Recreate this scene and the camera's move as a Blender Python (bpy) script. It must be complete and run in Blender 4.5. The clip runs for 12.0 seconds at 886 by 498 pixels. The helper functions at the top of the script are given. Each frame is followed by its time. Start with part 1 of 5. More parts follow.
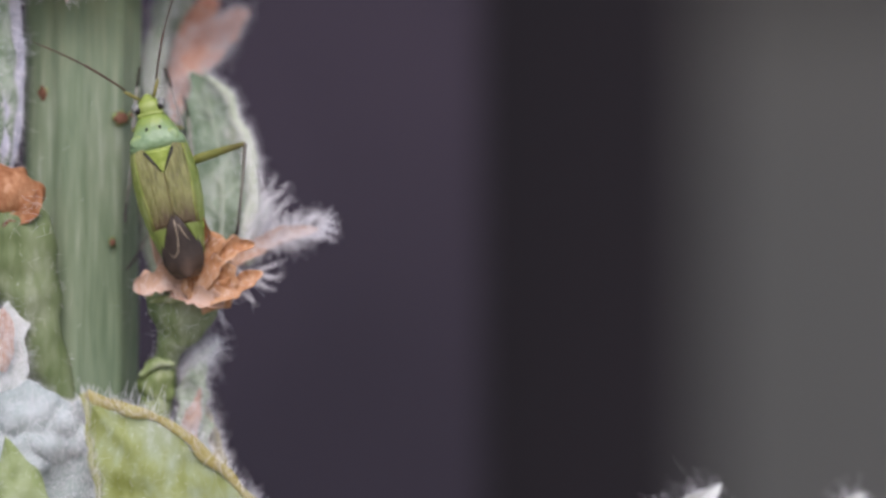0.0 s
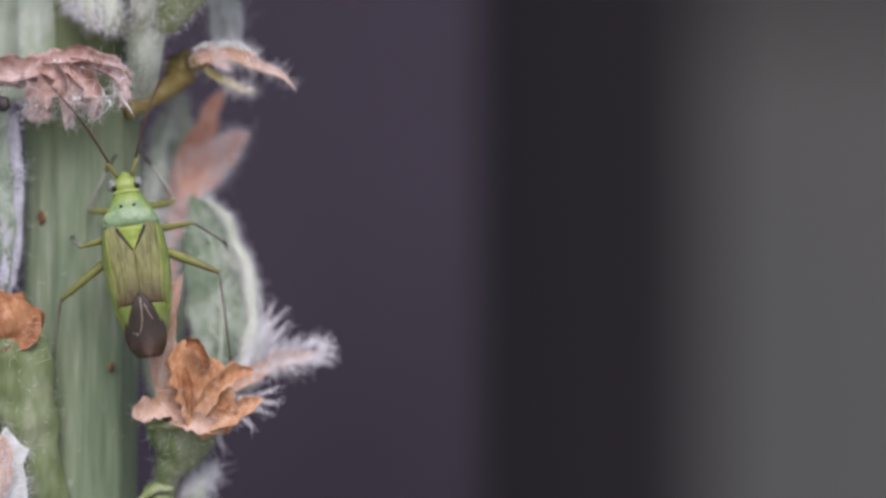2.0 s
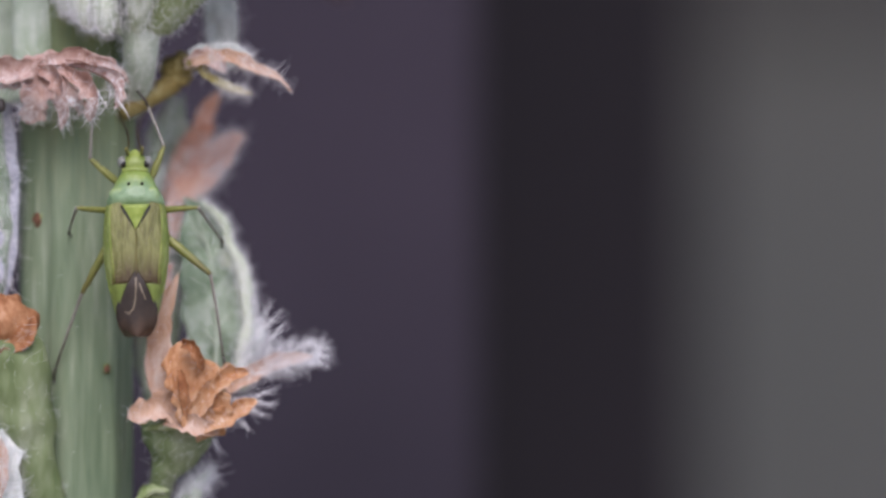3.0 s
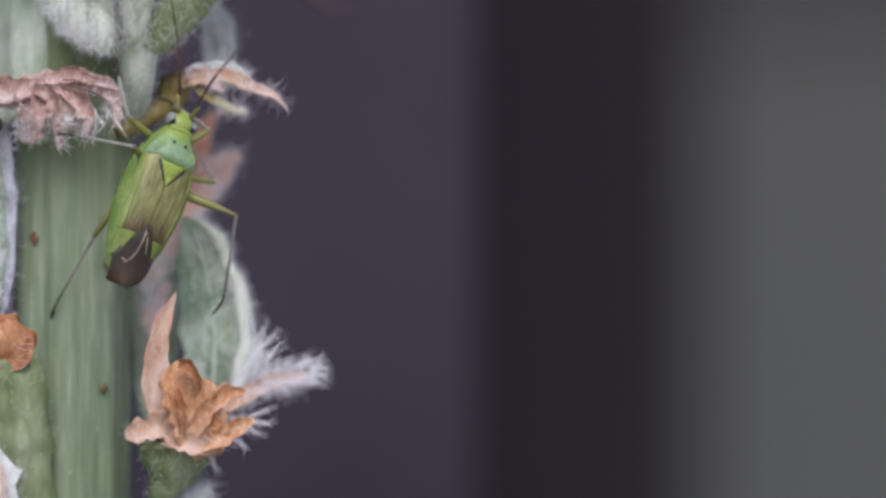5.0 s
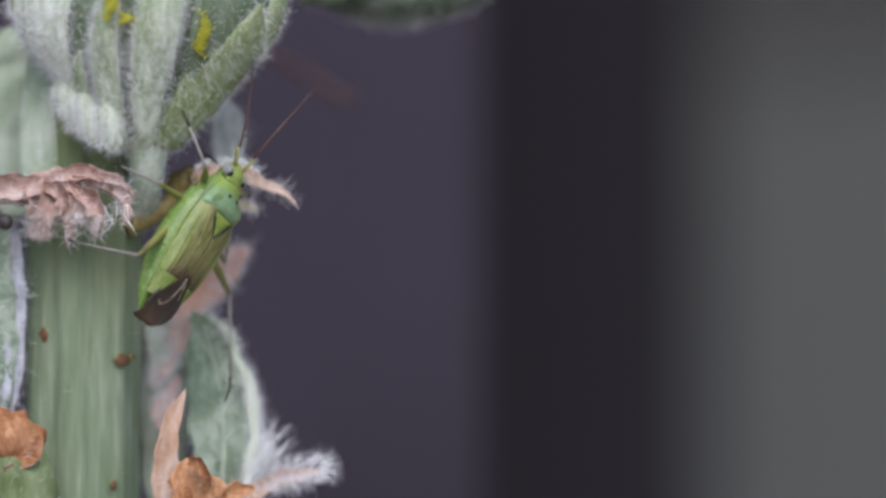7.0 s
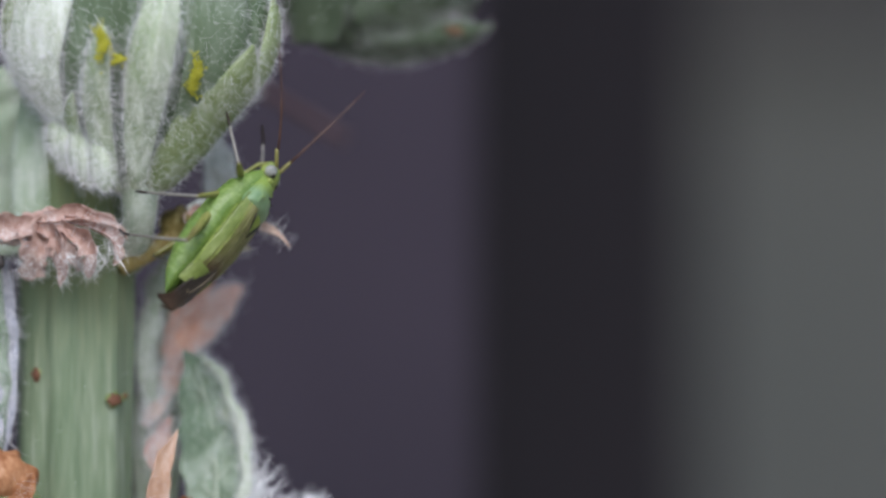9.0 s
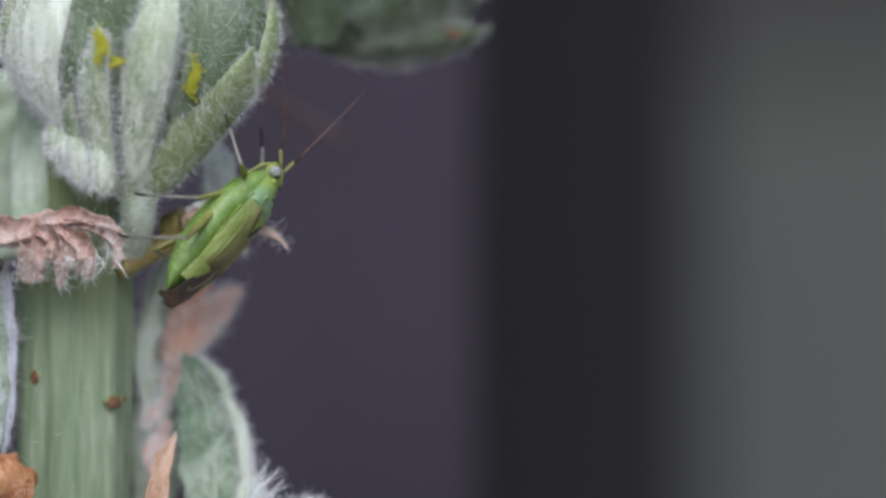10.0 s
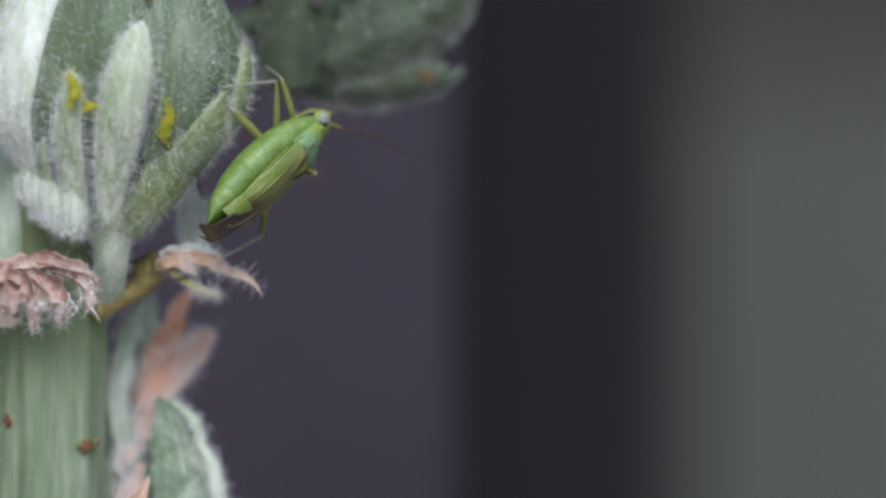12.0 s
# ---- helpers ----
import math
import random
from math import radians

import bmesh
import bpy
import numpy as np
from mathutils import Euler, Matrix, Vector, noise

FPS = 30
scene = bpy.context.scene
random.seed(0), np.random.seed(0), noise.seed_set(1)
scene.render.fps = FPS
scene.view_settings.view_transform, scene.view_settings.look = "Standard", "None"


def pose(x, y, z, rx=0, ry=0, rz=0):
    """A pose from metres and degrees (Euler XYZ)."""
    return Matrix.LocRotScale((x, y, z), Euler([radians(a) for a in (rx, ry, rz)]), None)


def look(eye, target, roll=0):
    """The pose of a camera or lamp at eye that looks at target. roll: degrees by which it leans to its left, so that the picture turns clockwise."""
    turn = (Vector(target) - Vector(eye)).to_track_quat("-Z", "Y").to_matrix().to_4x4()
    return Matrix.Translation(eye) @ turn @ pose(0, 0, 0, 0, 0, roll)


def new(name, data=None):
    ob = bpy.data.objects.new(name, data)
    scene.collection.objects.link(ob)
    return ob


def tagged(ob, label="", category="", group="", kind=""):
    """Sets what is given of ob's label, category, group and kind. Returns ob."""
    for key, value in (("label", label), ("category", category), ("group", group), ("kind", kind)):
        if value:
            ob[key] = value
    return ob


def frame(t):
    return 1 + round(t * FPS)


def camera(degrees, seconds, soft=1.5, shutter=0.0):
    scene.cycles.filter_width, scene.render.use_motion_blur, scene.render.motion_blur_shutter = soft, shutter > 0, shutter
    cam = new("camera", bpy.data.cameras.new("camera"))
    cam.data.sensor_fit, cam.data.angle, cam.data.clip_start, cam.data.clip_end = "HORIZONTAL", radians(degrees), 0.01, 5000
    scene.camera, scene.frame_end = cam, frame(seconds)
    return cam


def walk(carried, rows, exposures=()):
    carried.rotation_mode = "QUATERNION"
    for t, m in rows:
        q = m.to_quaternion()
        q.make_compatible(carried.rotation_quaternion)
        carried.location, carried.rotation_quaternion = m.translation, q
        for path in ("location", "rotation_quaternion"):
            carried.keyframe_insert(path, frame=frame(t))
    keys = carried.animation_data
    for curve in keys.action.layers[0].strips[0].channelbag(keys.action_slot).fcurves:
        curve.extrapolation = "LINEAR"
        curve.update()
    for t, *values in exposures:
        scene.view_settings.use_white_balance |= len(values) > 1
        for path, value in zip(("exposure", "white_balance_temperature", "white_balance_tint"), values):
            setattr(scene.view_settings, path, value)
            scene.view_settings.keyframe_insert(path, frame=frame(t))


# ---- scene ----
D = 0.21            # metres from the lens to the plane of sharpness
S = 47.2            # plan units to the millimetre in that plane
Z0 = 0.62           # height of the lens over the ground at mid-shot
cam = camera(9.0, 12.0, soft=2.8, shutter=0.5)
cam.data.dof.use_dof = True
cam.data.dof.focus_distance = D + 0.0004
cam.data.dof.aperture_fstop = 20

# how far the plant drifts across the plan: seconds, sideways, downwards
DRIFT = [(0, 10, -306), (0.3, 9, -300), (0.5, 8, -291), (0.6, 4, -262), (0.7, 3, -165), (0.8, 9, -52), (0.9, 10, -38),
         (1, 17, -37), (1.5, 20, -59.5), (2, 8, -83), (2.5, 2, -83), (3, 0, -80), (3.2, 15, -80), (4.8, -4, -57),
         (5, -5, -46), (5.5, 0, 0), (6, 7.5, 43.5), (6.5, 7.5, 88), (7, 12, 126), (7.5, 13.5, 141), (7.7, 11, 161),
         (9.3, -2, 200), (9.5, -2, 202), (10, -4, 202), (10.5, -1, 204), (11, 28, 209), (11.5, -14, 266), (12, -52, 280)]
walk(cam, [(t, pose(-dx / S / 1000, -D, Z0 + dy / S / 1000, 90, 0, 0)) for t, dx, dy in DRIFT],
     exposures=[(0, 0.02, 6350, 23), (2, 0.02, 6260, 24), (5.5, 0.02, 6060, 19), (9.5, 0.02, 6030, 12), (12, 0.02, 6000, 10)])


def W(x, y, d=0.0):
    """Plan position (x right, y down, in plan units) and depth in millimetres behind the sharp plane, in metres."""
    k = (D + d / 1000) / D / S / 1000
    return Vector(((x - 784) * k, d / 1000, Z0 + (441 - y) * k))


MM = 0.001
# ---- world and sun ----
world = bpy.data.worlds.new("overcast")
scene.world = world
world.use_nodes = True
wt = world.node_tree
sky = wt.nodes.new("ShaderNodeTexSky")
sky.sky_type = "NISHITA"
sky.sun_disc = False
sky.sun_elevation, sky.sun_rotation = radians(48), radians(178)
sky.air_density, sky.dust_density, sky.ozone_density = 1.0, 2.0, 1.0
wt.links.new(sky.outputs[0], wt.nodes["Background"].inputs[0])
wt.nodes["Background"].inputs[1].default_value = 0.155
sun = new("sun", bpy.data.lights.new("sun", "SUN"))
sun.data.energy, sun.data.angle, sun.data.color = 2.4, radians(40), (1.0, 0.965, 0.95)
sun.matrix_world = look((0.05, -1.3, 2.1), (0, 0, 0.6))


# ---- materials ----
def material(name, stops, scale=400.0, stretch=(1, 1, 1), rough=0.6, bump=0.3, bump_scale=3000.0, fine=0.35, sss=0.0, translucent=0.0,
             metallic=0.0, coat=0.0, sheen=0.0, seed=0.0, grad=None):
    """A two-scale noise material: stops are (position, colour) of a ramp over broad noise, with a finer noise laid in."""
    m = bpy.data.materials.new(name)
    m.use_nodes = True
    n, l = m.node_tree.nodes, m.node_tree.links
    bsdf = n["Principled BSDF"]
    tc = n.new("ShaderNodeTexCoord")
    mp = n.new("ShaderNodeMapping")
    mp.inputs["Scale"].default_value = stretch
    mp.inputs["Location"].default_value = (seed, seed * 1.7, seed * 0.6)
    l.new(tc.outputs["Object"], mp.inputs[0])
    a = n.new("ShaderNodeTexNoise")
    a.inputs["Scale"].default_value, a.inputs["Detail"].default_value = scale, 4
    b = n.new("ShaderNodeTexNoise")
    b.inputs["Scale"].default_value, b.inputs["Detail"].default_value = scale * 5.3, 3
    for t in (a, b):
        l.new(mp.outputs[0], t.inputs["Vector"])
    mix = n.new("ShaderNodeMix")
    mix.inputs[0].default_value = fine
    l.new(a.outputs[0], mix.inputs[2])
    l.new(b.outputs[0], mix.inputs[3])
    value = mix.outputs[0]
    ramp = n.new("ShaderNodeValToRGB")
    el = ramp.color_ramp.elements
    while len(el) < len(stops):
        el.new(0.5)
    for e, (p, c) in zip(el, stops):
        e.position, e.color = p, (*c, 1)
    l.new(value, ramp.inputs[0])
    colour = ramp.outputs[0]
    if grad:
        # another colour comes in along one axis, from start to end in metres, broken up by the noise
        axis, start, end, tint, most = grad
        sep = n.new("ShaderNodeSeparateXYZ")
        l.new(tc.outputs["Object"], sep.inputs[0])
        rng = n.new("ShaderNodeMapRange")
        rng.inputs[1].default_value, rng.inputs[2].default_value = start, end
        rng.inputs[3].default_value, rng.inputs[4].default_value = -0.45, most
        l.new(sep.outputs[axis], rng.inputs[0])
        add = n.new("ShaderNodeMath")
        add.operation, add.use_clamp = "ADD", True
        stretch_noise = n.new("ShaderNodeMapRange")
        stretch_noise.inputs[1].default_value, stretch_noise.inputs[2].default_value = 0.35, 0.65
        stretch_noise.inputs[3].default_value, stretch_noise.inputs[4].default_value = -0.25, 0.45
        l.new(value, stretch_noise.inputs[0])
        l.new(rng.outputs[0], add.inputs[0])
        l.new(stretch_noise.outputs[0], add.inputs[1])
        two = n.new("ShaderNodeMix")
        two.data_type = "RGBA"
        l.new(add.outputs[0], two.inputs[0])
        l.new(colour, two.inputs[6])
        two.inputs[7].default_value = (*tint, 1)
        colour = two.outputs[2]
    l.new(colour, bsdf.inputs["Base Color"])
    bsdf.inputs["Roughness"].default_value = rough
    bsdf.inputs["Metallic"].default_value = metallic
    bsdf.inputs["Coat Weight"].default_value = coat
    bsdf.inputs["Sheen Weight"].default_value = sheen
    if sss:
        bsdf.inputs["Subsurface Weight"].default_value = sss
        bsdf.inputs["Subsurface Radius"].default_value = (1.0, 1.0, 0.5)
        bsdf.inputs["Subsurface Scale"].default_value = 0.0004
    if bump:
        bt = n.new("ShaderNodeTexNoise")
        bt.inputs["Scale"].default_value, bt.inputs["Detail"].default_value = bump_scale, 4
        l.new(mp.outputs[0], bt.inputs["Vector"])
        bp = n.new("ShaderNodeBump")
        bp.inputs["Strength"].default_value, bp.inputs["Distance"].default_value = bump, 0.0001
        l.new(bt.outputs[0], bp.inputs["Height"])
        l.new(bp.outputs[0], bsdf.inputs["Normal"])
    if translucent:
        tr = n.new("ShaderNodeBsdfTranslucent")
        l.new(colour, tr.inputs[0])
        ms = n.new("ShaderNodeMixShader")
        ms.inputs[0].default_value = translucent
        l.new(bsdf.outputs[0], ms.inputs[1])
        l.new(tr.outputs[0], ms.inputs[2])
        l.new(ms.outputs[0], n["Material Output"].inputs[0])
    return m


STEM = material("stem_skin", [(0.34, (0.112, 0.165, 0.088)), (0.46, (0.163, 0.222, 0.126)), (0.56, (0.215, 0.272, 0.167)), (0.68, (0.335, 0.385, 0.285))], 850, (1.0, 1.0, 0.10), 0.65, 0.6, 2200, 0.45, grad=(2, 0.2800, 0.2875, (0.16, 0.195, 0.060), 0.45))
CUP = material("fresh_cup_green", [(0.36, (0.13, 0.185, 0.05)), (0.47, (0.23, 0.295, 0.11)), (0.56, (0.35, 0.40, 0.22)), (0.68, (0.54, 0.57, 0.44))], 700, (1, 1, 0.6), 0.65, 0.5, 2500, 0.5)
BUD = material("bud_skin", [(0.32, (0.050, 0.078, 0.033)), (0.5, (0.100, 0.143, 0.076)), (0.68, (0.21, 0.26, 0.18))], 420, (1, 1, 0.25), 0.75, 0.5, 2600, 0.45)
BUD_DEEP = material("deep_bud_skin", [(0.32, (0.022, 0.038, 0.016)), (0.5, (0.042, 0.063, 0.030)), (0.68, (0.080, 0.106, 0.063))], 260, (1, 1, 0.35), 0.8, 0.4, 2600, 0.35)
STYLE = material("withered_style", [(0.3, (0.13, 0.075, 0.08)), (0.7, (0.20, 0.125, 0.125))], 420, rough=0.7)
SEPAL = material("sepal_felt", [(0.34, (0.185, 0.25, 0.115)), (0.46, (0.315, 0.385, 0.23)), (0.55, (0.46, 0.525, 0.37)), (0.66, (0.67, 0.72, 0.59))], 480, (1, 1, 0.25), 0.85, 0.6, 3500, 0.4)
SEPAL_PALE = material("pale_sepal_felt", [(0.34, (0.28, 0.345, 0.20)), (0.46, (0.46, 0.525, 0.375)), (0.55, (0.63, 0.68, 0.55)), (0.66, (0.80, 0.84, 0.75))], 480, (1, 1, 0.25), 0.85, 0.6, 3500, 0.4)
SEPAL_TIP = material("sepal_green", [(0.32, (0.13, 0.18, 0.055)), (0.5, (0.21, 0.27, 0.105)), (0.68, (0.34, 0.40, 0.235))], 520, (1, 1, 0.35), 0.8, 0.6, 3500, 0.45)
FELT = material("grey_felt", [(0.32, (0.42, 0.47, 0.41)), (0.5, (0.60, 0.64, 0.59)), (0.68, (0.79, 0.81, 0.79))], 600, (1, 1, 1), 0.95, 1.0, 3500, 0.5)
LEAF = material("pale_leaf", [(0.38, (0.078, 0.128, 0.072)), (0.46, (0.140, 0.203, 0.122)), (0.53, (0.235, 0.305, 0.208)), (0.64, (0.44, 0.50, 0.41))], 560, (1, 1, 0.6), 0.75, 0.6, 2600, 0.3)
LEAF_FRESH = material("bract_green", [(0.36, (0.145, 0.195, 0.050)), (0.44, (0.225, 0.290, 0.105)), (0.52, (0.32, 0.385, 0.20)), (0.64, (0.50, 0.55, 0.40))], 200, (1, 1, 0.6), 0.7, 0.4, 2600, 0.25)
LEAF_YELLOW = material("yellowing_bract", [(0.36, (0.20, 0.23, 0.055)), (0.5, (0.31, 0.325, 0.085)), (0.64, (0.42, 0.43, 0.19))], 300, (1, 1, 0.6), 0.7, 0.4, 2600, 0.3)
LEAF_MOTTLED = material("mottled_bract", [(0.36, (0.17, 0.20, 0.035)), (0.44, (0.25, 0.295, 0.095)), (0.51, (0.315, 0.375, 0.215)), (0.62, (0.47, 0.53, 0.42))], 330, (1, 1, 0.5), 0.7, 0.5, 2600, 0.3)
RIM = material("ochre_rim", [(0.3, (0.27, 0.20, 0.045)), (0.5, (0.36, 0.31, 0.10)), (0.7, (0.45, 0.44, 0.22))], 500, (1, 1, 1), 0.8, 0.6, 3000)
CUP_PALE = material("pale_cup_green", [(0.36, (0.085, 0.125, 0.038)), (0.47, (0.140, 0.190, 0.072)), (0.57, (0.205, 0.255, 0.125)), (0.69, (0.33, 0.37, 0.25))], 420, (1, 1, 0.35), 0.65, 0.5, 2500, 0.4)
CUP_SHADY = material("shady_cup_green", [(0.36, (0.075, 0.115, 0.024)), (0.48, (0.135, 0.19, 0.05)), (0.58, (0.215, 0.27, 0.10)), (0.7, (0.38, 0.41, 0.24))], 520, (1, 1, 0.6), 0.65, 0.5, 2500, 0.4)
ORANGE_DARK = material("withered_rust", [(0.34, (0.17, 0.055, 0.018)), (0.47, (0.31, 0.125, 0.045)), (0.58, (0.45, 0.22, 0.10)), (0.7, (0.60, 0.36, 0.21))], 700, (1, 1, 0.7), 0.8, 0.9, 2600, 0.45, translucent=0.15)
KNOB = material("grey_green_felt", [(0.32, (0.25, 0.31, 0.28)), (0.5, (0.35, 0.41, 0.38)), (0.68, (0.48, 0.53, 0.51))], 350, (1, 1, 1), 0.95, 0.5, 3500, 0.3)
ORANGE_PALE = material("withered_pale_orange", [(0.34, (0.44, 0.24, 0.14)), (0.48, (0.62, 0.41, 0.28)), (0.58, (0.72, 0.54, 0.42)), (0.7, (0.82, 0.70, 0.60))], 620, (1, 1, 0.5), 0.85, 0.9, 2600, 0.45, translucent=0.25)
ORANGE = material("withered_orange", [(0.34, (0.33, 0.125, 0.042)), (0.45, (0.54, 0.265, 0.115)), (0.55, (0.66, 0.39, 0.21)), (0.68, (0.78, 0.58, 0.41))], 760, (1, 1, 0.6), 0.8, 0.9, 2600, 0.45, translucent=0.25)
PINK = material("withered_pink", [(0.34, (0.36, 0.20, 0.15)), (0.47, (0.56, 0.375, 0.31)), (0.57, (0.67, 0.51, 0.44)), (0.7, (0.80, 0.70, 0.65))], 720, (1, 1, 0.6), 0.85, 0.8, 2600, 0.45, translucent=0.25)
SALMON = material("withered_salmon", [(0.34, (0.47, 0.18, 0.095)), (0.46, (0.68, 0.345, 0.22)), (0.56, (0.77, 0.48, 0.345)), (0.7, (0.86, 0.67, 0.57))], 620, (1, 1, 0.6), 0.85, 0.8, 2600, 0.45, translucent=0.25)
VEIN = material("leaf_vein", [(0.3, (0.34, 0.40, 0.29)), (0.7, (0.50, 0.56, 0.45))], 900, rough=0.8)
MINT = material("mint_leaf", [(0.35, (0.22, 0.295, 0.18)), (0.5, (0.36, 0.435, 0.305)), (0.66, (0.53, 0.585, 0.485))], 420, (1, 1, 0.5), 0.75, 0.4, 2600, 0.35)
OCHRE = material("ochre_pod", [(0.3, (0.12, 0.075, 0.018)), (0.5, (0.24, 0.18, 0.05)), (0.7, (0.40, 0.35, 0.15))], 700, (1, 1, 1), 0.7, 0.5, 2500, 0.5)
SCORCH = material("scorched_edge", [(0.35, (0.05, 0.024, 0.009)), (0.6, (0.12, 0.062, 0.020))], 2500, (1, 1, 1), 0.85, 0.5, 4000)
SCAR = material("stem_scar", [(0.35, (0.10, 0.032, 0.017)), (0.6, (0.18, 0.085, 0.045))], 2500, (1, 1, 1), 0.85, 0.5, 4000)
YELLOW = material("pollen_yellow", [(0.3, (0.33, 0.33, 0.015)), (0.6, (0.50, 0.49, 0.05))], 4000, (1, 1, 1), 0.9, 1.0, 6000)
HAIR = material("white_hair", [(0.3, (0.95, 0.955, 0.95)), (0.7, (0.98, 0.98, 0.98))], 300, (1, 1, 1), 0.6, 0)
STRIP = material("dry_white_fibre", [(0.35, (0.25, 0.26, 0.31)), (0.6, (0.55, 0.56, 0.62))], 1200, (1, 1, 0.3), 0.8, 0.7, 3500)
DARK = material("dark_husk", [(0.3, (0.015, 0.014, 0.013)), (0.7, (0.06, 0.05, 0.045))], 700, (1, 1, 1), 0.7, 0.5, 3000)

B_GREEN = material("bug_green", [(0.32, (0.17, 0.25, 0.03)), (0.52, (0.27, 0.355, 0.055)), (0.7, (0.38, 0.45, 0.13))], 900, (1, 1, 1), 0.5, 0.45, 5200, 0.5, coat=0.03)
B_SIDE = material("bug_flank", [(0.36, (0.090, 0.165, 0.024)), (0.5, (0.140, 0.230, 0.040)), (0.64, (0.22, 0.310, 0.092))], 1300, (1, 1, 1), 0.42, 0.35, 7000, 0.5, coat=0.08)
B_BACK = material("bug_pronotum", [(0.32, (0.160, 0.265, 0.120)), (0.5, (0.200, 0.310, 0.155)), (0.7, (0.26, 0.365, 0.21))], 700, (1, 1, 1), 0.42, 0.5, 5200, 0.5, coat=0.08, grad=(1, -0.0003, 0.0004, (0.215, 0.305, 0.055), 0.9))
B_HEAD = material("bug_head", [(0.32, (0.20, 0.275, 0.042)), (0.6, (0.29, 0.36, 0.09))], 800, (1, 1, 1), 0.45, 0.15, 8000, coat=0.05)
B_WING = material("bug_corium", [(0.34, (0.085, 0.088, 0.020)), (0.47, (0.175, 0.180, 0.048)), (0.66, (0.32, 0.325, 0.125))], 1000, (2.2, 0.3, 1), 0.5, 0.6, 5200, 0.55, coat=0.05, grad=(1, -0.0002, -0.0017, (0.065, 0.038, 0.011), 0.85))
B_STRIPE = material("bug_stripe", [(0.34, (0.07, 0.045, 0.016)), (0.5, (0.13, 0.095, 0.035)), (0.66, (0.20, 0.17, 0.06))], 1100, (1.4, 0.4, 1), 0.45, 0.3, 9000, 0.5)
B_CLAVUS = material("bug_clavus", [(0.34, (0.090, 0.085, 0.021)), (0.48, (0.170, 0.172, 0.045)), (0.66, (0.28, 0.285, 0.10))], 1100, (2.2, 0.35, 1), 0.5, 0.6, 5200, 0.55, coat=0.05, grad=(1, -0.0001, -0.0016, (0.062, 0.036, 0.011), 0.85))
B_CUNEUS = material("bug_wing_margin", [(0.34, (0.115, 0.160, 0.026)), (0.5, (0.170, 0.225, 0.045)), (0.66, (0.26, 0.315, 0.10))], 1300, (1, 0.5, 1), 0.45, 0.45, 5200, 0.45, coat=0.06, grad=(1, -0.0030, -0.0043, (0.10, 0.088, 0.022), 0.6))
B_MEMB = material("bug_membrane", [(0.3, (0.016, 0.011, 0.008)), (0.6, (0.042, 0.029, 0.021))], 900, (1, 1, 1), 0.4, 0.15, 6000, coat=0.1, grad=(1, -0.0003, -0.0012, (0.085, 0.048, 0.028), 0.7))
B_VEIN = material("bug_vein", [(0.3, (0.30, 0.24, 0.15)), (0.7, (0.45, 0.38, 0.26))], 900, rough=0.5, bump=0)
B_BLACK = material("bug_black", [(0.3, (0.006, 0.005, 0.004)), (0.7, (0.025, 0.02, 0.015))], 900, rough=0.4, bump=0)
B_EYE = material("bug_eye", [(0.3, (0.10, 0.11, 0.10)), (0.5, (0.24, 0.25, 0.22)), (0.7, (0.42, 0.43, 0.40))], 1400, rough=0.35, bump=0.3, bump_scale=30000)
B_LEG = material("bug_leg", [(0.36, (0.185, 0.205, 0.045)), (0.52, (0.26, 0.275, 0.07)), (0.66, (0.32, 0.33, 0.11))], 1300, rough=0.45, bump=0.1, translucent=0.2, grad=(1, 0.0008, 0.0028, (0.10, 0.065, 0.025), 0.5))
B_SHIN = material("bug_shin", [(0.3, (0.13, 0.12, 0.095)), (0.6, (0.30, 0.285, 0.245))], 1200, rough=0.35, bump=0.1)
B_FOOT = material("bug_foot", [(0.3, (0.012, 0.009, 0.007)), (0.7, (0.05, 0.035, 0.025))], 1200, rough=0.4, bump=0)
B_FEEL = material("bug_feeler", [(0.3, (0.035, 0.014, 0.009)), (0.7, (0.11, 0.050, 0.028))], 1200, rough=0.4, bump=0.1)
B_FEEL0 = material("bug_feeler_base", [(0.3, (0.17, 0.16, 0.035)), (0.7, (0.27, 0.25, 0.075))], 1200, rough=0.4, bump=0.1)

GROUND = material("dry_soil", [(0.35, (0.16, 0.14, 0.11)), (0.6, (0.32, 0.29, 0.23))], 6, (1, 1, 1), 0.95, 0.8, 60)
# The board's mauve gets paler towards the top.
BOARD = material("mauve_board", [(0.3, (0.0165, 0.0131, 0.0205)), (0.7, (0.0240, 0.0192, 0.0298))], 30, (1, 1, 0.5), 0.9, 0.3, 300, grad=(2, -0.050, 0.000, (0.0370, 0.0282, 0.0420), 0.85))
GAP_DARK = material("dark_gap_slab", [(0.3, (0.0100, 0.0083, 0.0108)), (0.7, (0.0132, 0.0108, 0.0140))], 30, (1, 1, 0.3), 0.9, 0.3, 300)
WALL_TOP_DARK = material("dark_wall_top", [(0.3, (0.052, 0.050, 0.050)), (0.7, (0.066, 0.062, 0.060))], 30, (1, 1, 0.3), 0.9, 0.3, 300)
PLASTER = material("green_grey_wall", [(0.35, (0.090, 0.097, 0.088)), (0.5, (0.098, 0.103, 0.092)), (0.65, (0.105, 0.103, 0.089))], 9, (1, 1, 1), 0.9, 0.4, 250)


